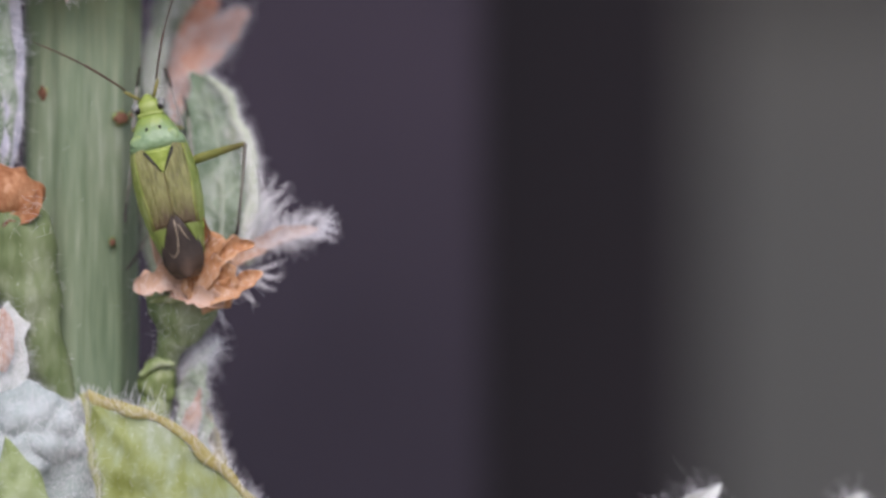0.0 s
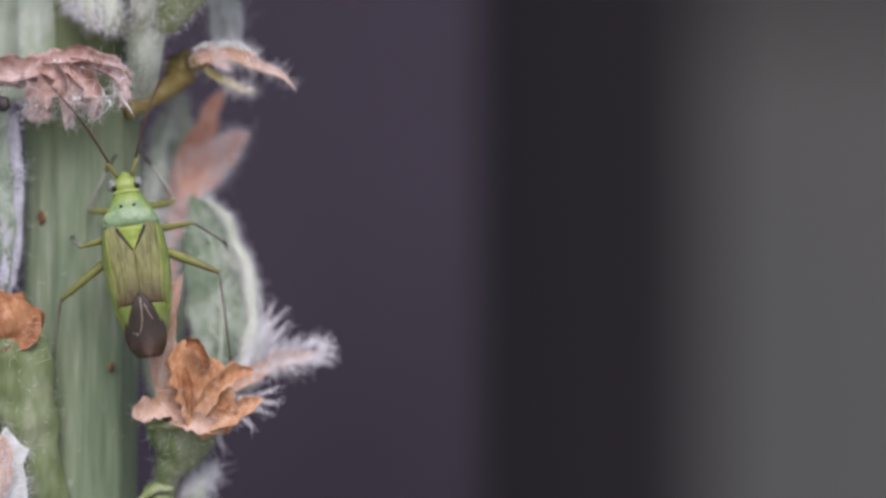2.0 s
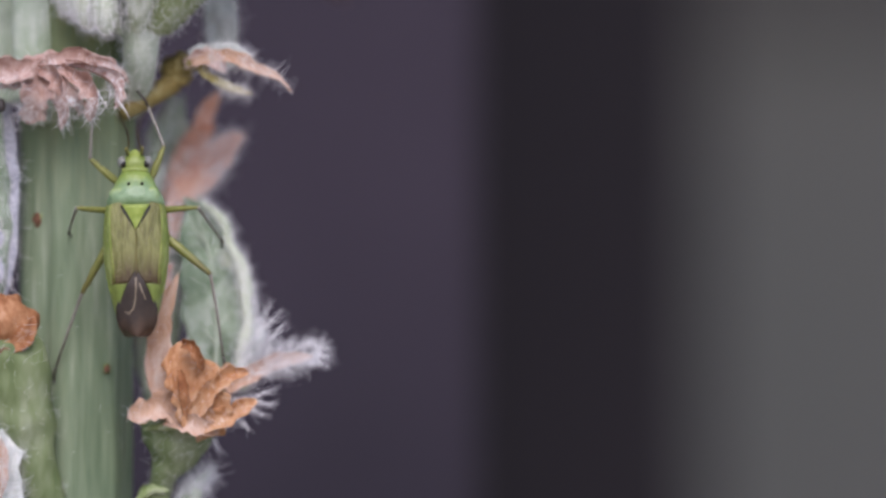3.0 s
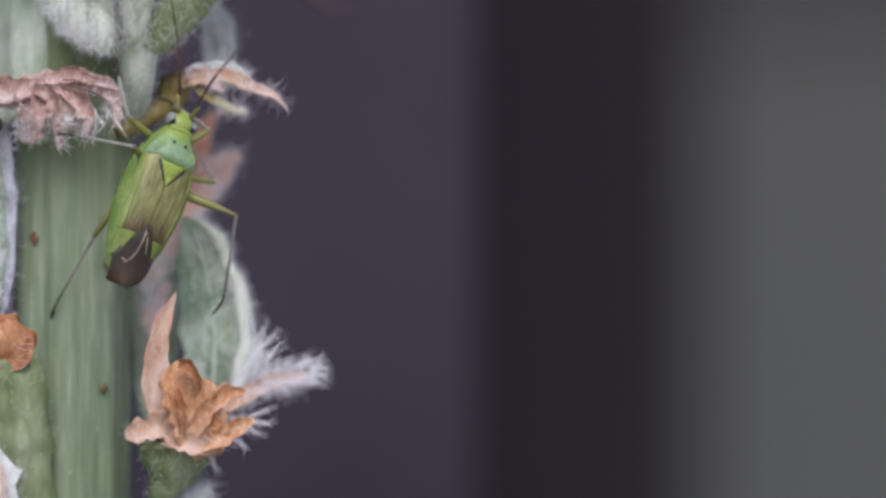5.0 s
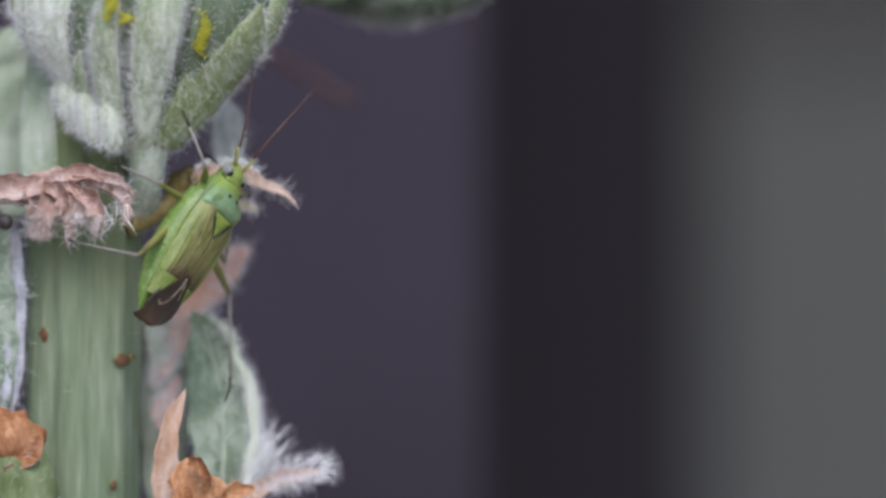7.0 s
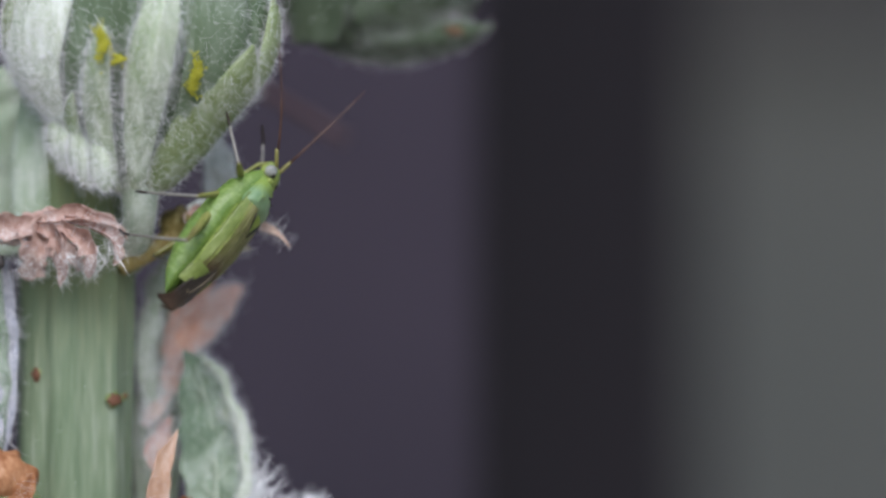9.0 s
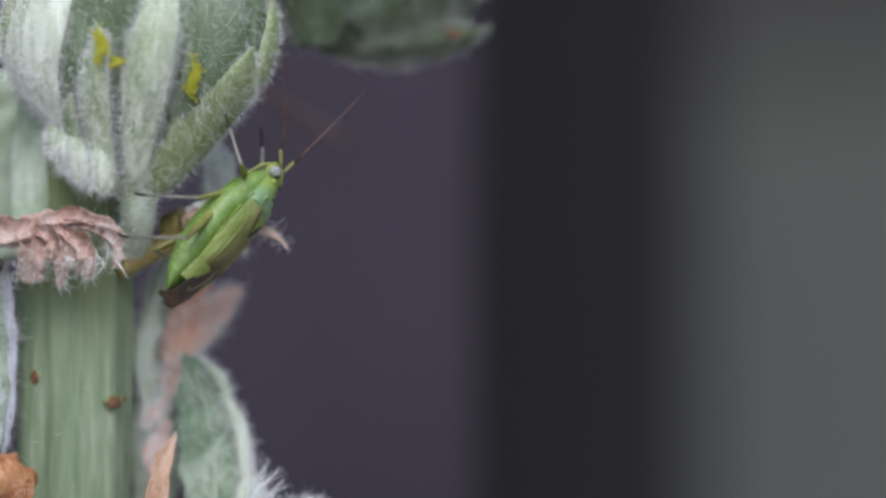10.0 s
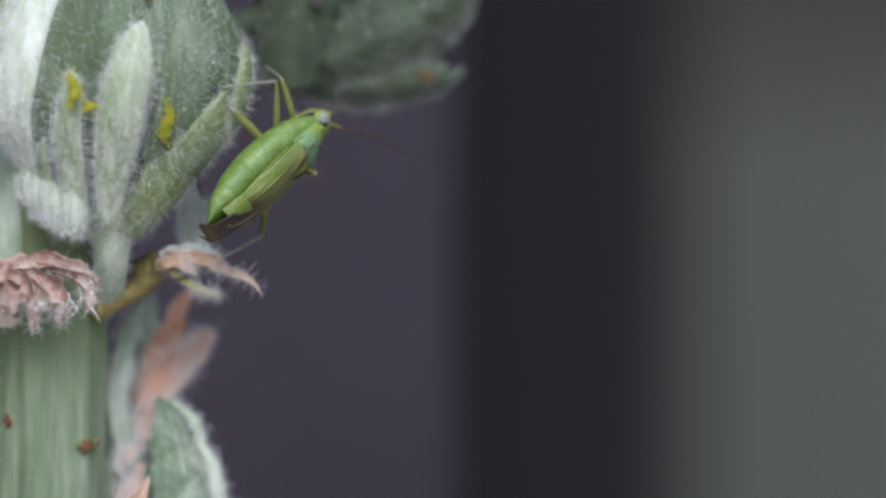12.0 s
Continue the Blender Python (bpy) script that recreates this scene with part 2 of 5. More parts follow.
# ---- mesh helpers ----
def part(name, vf, mat, parent=None, label="", kind="", smooth=True):
    """One mesh object of (verts in world metres, faces), under a thing or a part."""
    v, f = np.asarray(vf[0], dtype=np.float64), vf[1]
    c = (v.min(0) + v.max(0)) / 2
    me = bpy.data.meshes.new(name)
    me.from_pydata((v - c).tolist(), [], f if isinstance(f, list) else f.tolist())
    me.materials.append(mat)
    if smooth:
        me.polygons.foreach_set("use_smooth", [True] * len(me.polygons))
    ob = new(name, me)
    here = Vector(c)
    up = parent
    while up is not None:
        here -= up.location
        up = up.parent
    ob.location = here
    ob.parent = parent
    return tagged(ob, label, "", "", kind)


def joined(*many):
    v, f, k = [], [], 0
    for a, b in many:
        a = np.asarray(a)
        v.append(a)
        f += [tuple(int(i) + k for i in q) for q in b]
        k += len(a)
    return np.concatenate(v), f


def bez(a, b, c, n):
    t = np.linspace(0, 1, n)[:, None]
    a, b, c = (np.array(p) for p in (a, b, c))
    return a * (1 - t) ** 2 + 2 * b * t * (1 - t) + c * t * t


def wobble(v, amount, size, seed=0.0, normals=None):
    """Pushes points about by smooth noise: amount and size in metres."""
    out = np.array(v, dtype=np.float64)
    for i, p in enumerate(out):
        q = Vector(p) / size + Vector((seed, seed * 2.1, -seed))
        if normals is None:
            out[i] += np.array(noise.noise_vector(q)) * amount
        else:
            out[i] += normals[i] * noise.noise(q) * amount
    return out


def tube(path, radii, n=10, squash=1.0, ref=(0, 1, 0)):
    """A closed tube along a path; squash flattens it along ref."""
    path, radii = np.array(path, dtype=np.float64), np.array(radii, dtype=np.float64)
    tan = np.gradient(path, axis=0)
    tan /= np.linalg.norm(tan, axis=1)[:, None] + 1e-15
    ref = np.array(ref, dtype=np.float64)
    side = np.cross(tan, ref)
    bad = np.linalg.norm(side, axis=1) < 0.05
    side[bad] = np.cross(tan[bad], (1.0, 0.02, 0.03))
    side /= np.linalg.norm(side, axis=1)[:, None]
    other = np.cross(side, tan)
    a = np.linspace(0, 2 * math.pi, n, endpoint=False)
    v = (path[:, None] + radii[:, None, None] * (np.cos(a)[None, :, None] * side[:, None] + squash * np.sin(a)[None, :, None] * other[:, None])).reshape(-1, 3)
    f = []
    for i in range(len(path) - 1):
        for j in range(n):
            k = (j + 1) % n
            f.append((i * n + j, (i + 1) * n + j, (i + 1) * n + k, i * n + k))
    f.append(tuple(range(n)))
    f.append(tuple((len(path) - 1) * n + j for j in range(n))[::-1])
    return v, f


def blade(a, b, c, width, face, nu=22, nv=11, swell=0.45, tip=0.75, foot=0.4, cup=0.25, thick=0.12, ruffle=0.0, ruffle_size=0.9, seed=1.0, notch=0.0, spine=0.0):
    """A leaf, sepal or petal along the curve a, b, c (metres), width in mm. face: the way its upper side looks. Its edge is noisy by notch."""
    mid = bez(a, b, c, nu)
    tan = np.gradient(mid, axis=0)
    tan /= np.linalg.norm(tan, axis=1)[:, None]
    face = np.array(face, dtype=np.float64)
    side = np.cross(tan, face)
    side /= np.linalg.norm(side, axis=1)[:, None]
    nor = np.cross(side, tan)
    u = np.linspace(0, 1, nu)
    prof = np.where(u < swell, foot + (1 - foot) * np.sin(np.clip(u / swell, 0, 1) * math.pi / 2), np.cos(np.clip((u - swell) / (1 - swell), 0, 1) * math.pi / 2) ** tip)
    prof = np.maximum(prof, 0.02)
    s = np.linspace(-1, 1, nv)
    top, low = [], []
    for i in range(nu):
        for j in range(nv):
            w = width * MM / 2 * prof[i]
            if notch and abs(s[j]) > 0.5:
                w *= 1 + notch * noise.noise(Vector((u[i] * 9, s[j] * 2, seed * 3)))
            p = mid[i] + side[i] * s[j] * w + nor[i] * (cup * w * s[j] ** 2 + spine * MM * math.exp(-(s[j] * 5) ** 2) * prof[i])
            if ruffle:
                q = Vector(p) / (ruffle_size * MM) + Vector((seed, -seed, seed * 2))
                p = p + np.array(noise.noise_vector(q)) * ruffle * MM * (0.3 + 0.7 * u[i])
            th = thick * MM * (1 - 0.85 * s[j] ** 2) / 2 * (0.35 + 0.65 * prof[i])
            top.append(p + nor[i] * th)
            low.append(p - nor[i] * th)
    n = nu * nv
    f = []
    for i in range(nu - 1):
        for j in range(nv - 1):
            q = (i * nv + j, i * nv + j + 1, (i + 1) * nv + j + 1, (i + 1) * nv + j)
            f.append(q)
            f.append(tuple(n + k for k in q[::-1]))
    rim = [j for j in range(nv)] + [i * nv + nv - 1 for i in range(1, nu)] + [(nu - 1) * nv + j for j in range(nv - 2, -1, -1)] + [i * nv for i in range(nu - 2, 0, -1)]
    for k in range(len(rim)):
        p, q = rim[k], rim[(k + 1) % len(rim)]
        f.append((p, p + n, q + n, q))
    return np.array(top + low), f


def ball(centre, radii, nu=28, nv=36, turn=None, ribs=0, rib=0.0, point=0.0, rough=0.0, size=1.0, seed=0.0):
    """An egg about z: radii in mm, ribs down its sides, drawn to a point below and above by point."""
    v, f = [], []
    for i in range(nu + 1):
        a = math.pi * i / nu
        for j in range(nv):
            b = 2 * math.pi * j / nv
            r = math.sin(a) * (1 + rib * math.cos(ribs * b))
            r *= 1 - point * abs(math.cos(a)) ** 3
            p = Vector((radii[0] * r * math.cos(b), radii[1] * r * math.sin(b), radii[2] * math.cos(a)))
            if rough:
                p *= 1 + rough * noise.noise(p / size + Vector((seed, seed, -seed)))
            if turn is not None:
                p = turn @ p
            v.append(Vector(centre) + p * MM)
    for i in range(nu):
        for j in range(nv):
            k = (j + 1) % nv
            f.append((i * nv + j, (i + 1) * nv + j, (i + 1) * nv + k, i * nv + k))
    return np.array(v), f


def hairs(vf, count, length, radius=0.012, lean=(0, 0, 0), messy=0.5, seed=1, pick=None, curl=0.3, sides=3, edge=0, edge_power=3.0):
    """Fine tapered hairs strewn over a mesh, length and radius in mm; pick(points, normals) gives each place's chance."""
    rng = np.random.default_rng(seed)
    v, f = np.asarray(vf[0]), vf[1]
    tri = []
    for q in f:
        for k in range(1, len(q) - 1):
            tri.append((q[0], q[k], q[k + 1]))
    tri = np.array(tri)
    a, b, c = v[tri[:, 0]], v[tri[:, 1]], v[tri[:, 2]]
    cr = np.cross(b - a, c - a)
    area = np.linalg.norm(cr, axis=1)
    nrm = cr / (area[:, None] + 1e-20)
    chance = area.copy()
    if pick is not None:
        chance *= pick((a + b + c) / 3, nrm)
    if edge:
        across = np.abs((tri % edge) / (edge - 1) * 2 - 1).mean(1)
        chance *= 0.12 + across ** edge_power
    chance /= chance.sum()
    ids = rng.choice(len(tri), count, p=chance)
    r1, r2 = rng.random(count), rng.random(count)
    flip = r1 + r2 > 1
    r1[flip], r2[flip] = 1 - r1[flip], 1 - r2[flip]
    p = a[ids] + (b - a)[ids] * r1[:, None] + (c - a)[ids] * r2[:, None]
    d = nrm[ids] + np.array(lean) + rng.normal(0, messy, (count, 3))
    d /= np.linalg.norm(d, axis=1)[:, None]
    ln = length * MM * np.clip(rng.lognormal(0, 0.4, count), 0.3, 2.2)
    d2 = d + rng.normal(0, curl, (count, 3))
    d2 /= np.linalg.norm(d2, axis=1)[:, None]
    d3 = d2 + rng.normal(0, curl, (count, 3))
    d3 /= np.linalg.norm(d3, axis=1)[:, None]
    q1 = p + d * ln[:, None] * 0.4
    q2 = q1 + d2 * ln[:, None] * 0.33
    q3 = q2 + d3 * ln[:, None] * 0.27
    side = np.cross(d, rng.normal(0, 1, (count, 3)))
    side /= np.linalg.norm(side, axis=1)[:, None]
    up = np.cross(d, side)
    ang = np.arange(sides) * 2 * math.pi / sides
    ring = np.cos(ang)[None, :, None] * side[:, None] + np.sin(ang)[None, :, None] * up[:, None]
    r = radius * MM
    vs = np.concatenate([(p - d * 0.02 * MM)[:, None] + ring * r, q1[:, None] + ring * r * 0.85, q2[:, None] + ring * r * 0.6, q3[:, None]], axis=1)
    per = sides * 3 + 1
    one = []
    for lv in (0, 1):
        for j in range(sides):
            k = (j + 1) % sides
            x0, x1, y0, y1 = lv * sides + j, lv * sides + k, (lv + 1) * sides + j, (lv + 1) * sides + k
            one += [(x0, x1, y1), (x0, y1, y0)]
    for j in range(sides):
        one.append((2 * sides + j, 2 * sides + (j + 1) % sides, 3 * sides))
    one = np.array(one)
    faces = (one[None] + (np.arange(count) * per)[:, None, None]).reshape(-1, 3)
    return vs.reshape(-1, 3), faces


def cam_side(p, n):
    """Favours what faces the lens side and the outline."""
    return np.clip(0.35 - n[:, 1], 0.0, 1.0)


# ---- ground and the fence far behind ----
def box(x0, x1, y0, y1, z0, z1):
    v = [(x, y, z) for z in (z0, z1) for y in (y0, y1) for x in (x0, x1)]
    return np.array(v), [(0, 2, 3, 1), (4, 5, 7, 6), (0, 1, 5, 4), (1, 3, 7, 5), (3, 2, 6, 7), (2, 0, 4, 6)]


def sheet(size, n):
    xs = np.linspace(-size, size, n)
    v = np.array([(x, y, 0.0) for y in xs for x in xs])
    f = [(j * n + i, j * n + i + 1, (j + 1) * n + i + 1, (j + 1) * n + i) for j in range(n - 1) for i in range(n - 1)]
    return v, f


tagged(part("ground", sheet(60, 40), GROUND), "dry pale brown garden soil under the plant", "ground", kind="structure")
tagged(part("wall_left", box(-1.6, 0.0015, 0.050, 0.058, 0.0, 1.3), BOARD, smooth=False), "dull mauve-grey painted board screen, out of focus", "screen wall", kind="structure")
# Near-black slab stands in for the shadowed gap beside the board.
tagged(part("post", box(-0.02, 0.0182, 0.180, 0.200, 0.0, 1.3), GAP_DARK, smooth=False), "dark upright slab in place of a shadowed gap, out of focus", "post", kind="structure")
# Added strip whose blur darkens the wall towards its top.
tagged(part("rail", box(0.010, 2.2, 0.615, 0.6195, Z0 + 0.040, 1.3), WALL_TOP_DARK, smooth=False), "added dark grey strip that darkens the top of the wall, out of focus", "rail", kind="structure")
tagged(part("wall_back", box(-2.2, 2.2, 0.62, 0.72, 0.0, 1.3), PLASTER, smooth=False), "grey-green plastered garden wall, out of focus", "garden wall", kind="structure")

# ---- the plant ----
STEM_D = 4.8
base = W(142, 441, STEM_D)
plant = new("mullein_plant")
plant.location = (base.x, base.y, 0.0)
tagged(plant, "woolly grey-green flowering stalk with withered orange corollas and a plump bud", "plant")


def stem_mesh():
    v, f = [], []
    n = 64
    zs = np.concatenate([np.linspace(0, Z0 - 0.05, 12), np.linspace(Z0 - 0.045, Z0 + 0.055, 130)])
    for z in zs:
        r = 2.16 + 1.2 * max(0.0, (Z0 - 0.03 - z) / Z0) - 7 * max(0.0, z - Z0 - 0.012)
        for j in range(n):
            a = 2 * math.pi * j / n
            k = 1 + 0.046 * (1 - 2 * abs(math.sin(3.5 * a + 0.5 * math.sin(z * 110))) ** 1.6) + 0.016 * math.cos(17 * a + 1.0 + 0.5 * math.sin(z * 210))
            k += 0.03 * noise.noise(Vector((math.cos(a) * 2, math.sin(a) * 2, z * 220)))
            v.append((base.x + (0.15 * math.sin(z * 90) + r * k * math.cos(a)) * MM, base.y + r * k * math.sin(a) * MM, z))
    for i in range(len(zs) - 1):
        for j in range(n):
            k = (j + 1) % n
            f.append((i * n + j, i * n + k, (i + 1) * n + k, (i + 1) * n + j))
    f.append(tuple((len(zs) - 1) * n + j for j in range(n)))
    return np.array(v), f


stem_vf = stem_mesh()
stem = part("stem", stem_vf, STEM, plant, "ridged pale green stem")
near = lambda p, n: np.where((p[:, 2] > Z0 - 0.022) & (p[:, 2] < Z0 + 0.022), np.clip(0.4 - n[:, 1], 0, 1), 0)
part("hair", hairs(stem_vf, 90, 0.3, 0.004, (0, 0, 0.3), 0.5, 3, near), HAIR, stem, "short white hairs", "stuff")


def scar(x, y, w, h):
    """A brown spot raised a little from the stem's skin, in a greener ring."""
    off = (x - 142) / S
    d = STEM_D - math.sqrt(2.16 ** 2 - off ** 2) - 0.06
    turn = Matrix.Rotation(math.asin(off / 2.16), 3, "Z")
    ring = ball(W(x, y, d + 0.05), (w * 1.5, 0.09, h * 1.5), 12, 18, turn, rough=0.5, size=0.25, seed=x + 4)
    s = ball(W(x, y, d - 0.03), (w * 1.2, 0.08, h * 1.1), 12, 18, turn, rough=0.5, size=0.2, seed=x)
    part("halo", ring, CUP_SHADY, stem)
    part("scar", s, SCAR, stem)


scar(68, 467, 0.21, 0.24)
scar(192, 730, 0.10, 0.14)
scar(207, 512, 0.24, 0.2)
scar(226, 506, 0.12, 0.1)
scar(82, 850, 0.12, 0.08)

# big bud in front of the stem: half its width against height, in plan units
BX, BD = 254, 2.4
BUD_Y = [-440, -400, -340, -280, -228, -160, -108, -60, -31, 22, 73, 116, 142, 152]
BUD_W = [4, 80, 155, 202, 228, 250, 247, 229, 208, 162, 122, 80, 50, 6]


def bud_half(y):
    return float(np.interp(y, BUD_Y, BUD_W))


def on_bud(x, y, lift=0.0):
    w = bud_half(y)
    x = BX + min(max(x - BX, -0.99 * w), 0.99 * w)
    return W(x, y, BD - 0.64 * math.sqrt(max(0.0, w * w - (x - BX) ** 2)) / S - lift)


def bud_mesh():
    v, f, n = [], [], 96
    ys = np.linspace(-439, 151, 70)
    for y in ys:
        w = np.mean([bud_half(y + k) for k in (-14, 0, 14)])
        for j in range(n):
            a = 2 * math.pi * j / n
            k = 0.97 - 0.05 * abs(math.sin(6 * a + 0.004 * y)) ** 8 + 0.03 * noise.noise(Vector((3 * math.cos(a), 3 * math.sin(a), y * 0.012)))
            v.append(W(BX, y, BD) + Vector((w * math.cos(a), w * 0.64 * math.sin(a), 0)) * k / S * MM)
    for i in range(len(ys) - 1):
        for j in range(n):
            k = (j + 1) % n
            f.append((i * n + j, (i + 1) * n + j, (i + 1) * n + k, i * n + k))
    f.append(tuple(range(n)))
    f.append(tuple((len(ys) - 1) * n + j for j in range(n))[::-1])
    return np.array(v), f


bud_vf = bud_mesh()
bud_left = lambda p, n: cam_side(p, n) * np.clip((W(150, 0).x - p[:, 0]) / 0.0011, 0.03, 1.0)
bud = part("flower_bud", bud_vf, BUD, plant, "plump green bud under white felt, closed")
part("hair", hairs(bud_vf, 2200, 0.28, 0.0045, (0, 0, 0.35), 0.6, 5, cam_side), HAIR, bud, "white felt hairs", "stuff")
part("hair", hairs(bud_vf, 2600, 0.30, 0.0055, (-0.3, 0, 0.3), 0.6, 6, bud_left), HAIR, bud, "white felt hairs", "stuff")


def hug(a, b, c, width, lift, seed, thick=0.45, swell=0.5, tip=0.6, foot=0.5, ribs=0.0, curl=0.0, nu=40, nv=13):
    """A sepal that lies along the bud: spine a, b, c in plan units, width and lift in mm; curl lifts its tip."""
    t = np.linspace(0, 1, nu)
    line = bez((*a, 0), (*b, 0), (*c, 0), nu)[:, :2]
    tan = np.gradient(line, axis=0)
    tan /= np.linalg.norm(tan, axis=1)[:, None]
    prof = np.where(t < swell, foot + (1 - foot) * np.sin(np.clip(t / swell, 0, 1) * math.pi / 2), np.cos(np.clip((t - swell) / (1 - swell), 0, 1) * math.pi / 2) ** tip)
    prof = np.maximum(prof, 0.03)
    top, low = [], []
    for i in range(nu):
        for j in range(nv):
            k = j / (nv - 1) * 2 - 1
            w = width * S / 2 * prof[i] * (1 + 0.13 * noise.noise(Vector((t[i] * 8, k * 1.5, seed * 3))))
            x, y = line[i, 0] - tan[i, 1] * k * w, line[i, 1] + tan[i, 0] * k * w
            up = lift * (1 - 0.75 * k * k) * (0.5 + 0.5 * prof[i]) + curl * t[i] ** 3
            up += ribs * math.cos(k * 2 * math.pi) * prof[i] + 0.05 * noise.noise(Vector((x / 22, y / 40, seed)))
            top.append(on_bud(x, y, up))
            low.append(on_bud(x, y, up - thick * (1 - 0.6 * k * k)))
    n = nu * nv
    f = []
    for i in range(nu - 1):
        for j in range(nv - 1):
            q = (i * nv + j, (i + 1) * nv + j, (i + 1) * nv + j + 1, i * nv + j + 1)
            f += [q, tuple(n + m for m in q[::-1])]
    rim = [j for j in range(nv)] + [i * nv + nv - 1 for i in range(1, nu)] + [(nu - 1) * nv + j for j in range(nv - 2, -1, -1)] + [i * nv for i in range(nu - 2, 0, -1)]
    for m in range(len(rim)):
        p, q = rim[m], rim[(m + 1) % len(rim)]
        f.append((p, q, q + n, p + n))
    v = np.array(top + low)
    a0, b0, c0, _ = f[(nu // 2) * 2 * (nv - 1) + nv - 1]
    if np.cross(v[b0] - v[a0], v[c0] - v[a0])[1] > 0:
        f = [q[::-1] for q in f]
    return v, f


def bud_sepal(a, b, c, width, mat, lift, seed, n_down, n_fringe, length=0.28, **shape):
    vf = hug(a, b, c, width, lift, seed, **shape)
    ob = part("sepal", vf, mat, bud)
    down = hairs(vf, n_down * 2 // 3, length * 0.85, 0.0050, (0, -0.1, 0.3), 0.6, int(seed * 10), cam_side)
    fringe = hairs(vf, n_fringe, length, 0.0048, (0, -0.25, -0.15), 0.5, int(seed * 10) + 1, edge=13, edge_power=6)
    part("hair", (np.concatenate([down[0], fringe[0]]), np.concatenate([down[1], fringe[1] + len(down[0])])), HAIR, ob, "white felt hairs", "stuff")
    return ob


bud_sepal((140, 90), (-48, -60), (200, -420), 2.3, SEPAL_PALE, 0.25, 1.1, 7200, 3400, 0.32, foot=0.45, tip=0.5)
bud_sepal((6, -90), (-4, -190), (75, -310), 0.8, SEPAL_TIP, 0.45, 1.7, 350, 500)
bud_sepal((310, 60), (450, -100), (340, -400), 2.3, BUD, 0.2, 2.3, 900, 900, 0.26, foot=0.4)
bud_sepal((290, -60), (345, -200), (300, -420), 1.3, BUD, 0.15, 2.9, 700, 600, 0.26, foot=0.4)
bud_sepal((420, 30), (500, -60), (494, -218), 0.9, SEPAL_TIP, 0.3, 3.1, 300, 700, curl=0.1, tip=0.45)
bud_sepal((268, 140), (400, 52), (452, -116), 2.5, SEPAL_TIP, 0.28, 4.2, 1100, 1200, 0.28, foot=0.45, swell=0.38, tip=0.8, curl=0.3)
bud_sepal((200, 150), (112, 60), (134, -32), 0.75, SEPAL, 0.4, 6.1, 350, 600, foot=0.4)
bud_sepal((216, 158), (152, 10), (188, -152), 1.1, SEPAL, 0.55, 5.3, 1000, 1600, 0.34, foot=0.35, swell=0.55, tip=0.45)
bud_sepal((244, 166), (250, -40), (308, -242), 1.7, SEPAL, 0.6, 7.7, 1500, 2200, 0.34, foot=0.25, swell=0.7, tip=0.55, ribs=0.07)


def sepal(parent, a, b, c, width, mat, n_hair, length, lift=0.35, seed=1.0, thick=0.5, face=(0, -1, 0.1), swell=0.5, tip=0.6, foot=0.55, cup=-0.45, place=on_bud, name="sepal", ruffle=0.12, spine=0.15):
    vf = blade(place(*a, lift * 0.6), place(*b, lift), place(*c, lift * 1.1), width, face, 34, 13, swell, tip, foot, cup, thick, ruffle, 0.8, seed, 0.12, spine)
    ob = part(name, vf, mat, parent)
    if n_hair:
        down = hairs(vf, n_hair // 5, length * 0.65, 0.0055, (0, -0.15, 0.35), 0.6, int(seed * 10), cam_side)
        fringe = hairs(vf, n_hair * 5 // 9, length * 0.85, 0.0060, (0, -0.2, 0.2), 0.5, int(seed * 10) + 1, edge=13, edge_power=5)
        part("hair", (np.concatenate([down[0], fringe[0]]), np.concatenate([down[1], fringe[1] + len(down[0])])), HAIR, parent, "white felt hairs", "stuff")
    return vf


def flat(d):
    return lambda x, y, lift=0.0: W(x, y, d - lift)



def puff(x, y, d, r, lean, seed, n):
    vf = ball(W(x, y, d), r, 24, 30, Matrix.Rotation(radians(lean), 3, "Y"), rough=0.07, size=1.0, seed=seed)
    ob = part("sepal_foot", vf, SEPAL, bud, "swollen white-felted foot of a sepal")
    part("hair", hairs(vf, n * 2, 0.36, 0.0045, (-0.3, -0.2, -0.5), 0.6, int(seed * 5), cam_side, curl=0.4), HAIR, ob, "white felt hairs", "stuff")


puff(118, 64, 1.3, (0.52, 0.5, 1.05), -22, 2.1, 480)
puff(150, 86, 0.9, (0.50, 0.5, 1.05), -18, 3.4, 480)
puff(184, 100, 0.6, (0.45, 0.45, 1.0), -12, 4.6, 340)


def pollen(x, y, w, h, seed, lift):
    """A dusting of pollen: many small grains in an upright patch."""
    rng = np.random.default_rng(seed)
    grains = []
    for k in range(int(420 * (h + 0.25))):
        u, q = rng.normal(0, 0.45), rng.normal(0, 0.5)
        u += 0.5 * math.sin(q * 3 + seed)
        g = on_bud(x + u * w * S, y + q * h * S, lift + rng.normal(0, 0.03))
        grains.append(ball(g, tuple(rng.uniform(0.018, 0.06, 3)), 4, 6))
    part("pollen", joined(*grains), YELLOW, bud, "bright yellow pollen dust")


pollen(184, -122, 0.24, 0.62, 1, 0.75)
pollen(212, -92, 0.22, 0.2, 2, 0.7)
pollen(349, -62, 0.22, 0.7, 3, 0.28)
part("pollen", ball(on_bud(318, -283, 0.5), (0.22, 0.15, 0.14), 10, 14, rough=0.4, size=0.2), SCAR, bud, "small red speck")
pedicel_vf = tube(bez(W(250, 110, 2.2), W(258, 200, 1.8), W(232, 268, 4.6), 18), np.interp(np.linspace(0, 1, 18), [0, 0.25, 0.55, 1], [0.9, 0.70, 0.64, 0.6]) * MM, 16)
pedicel = part("pedicel", pedicel_vf, MINT, plant, "felted flower stalk")
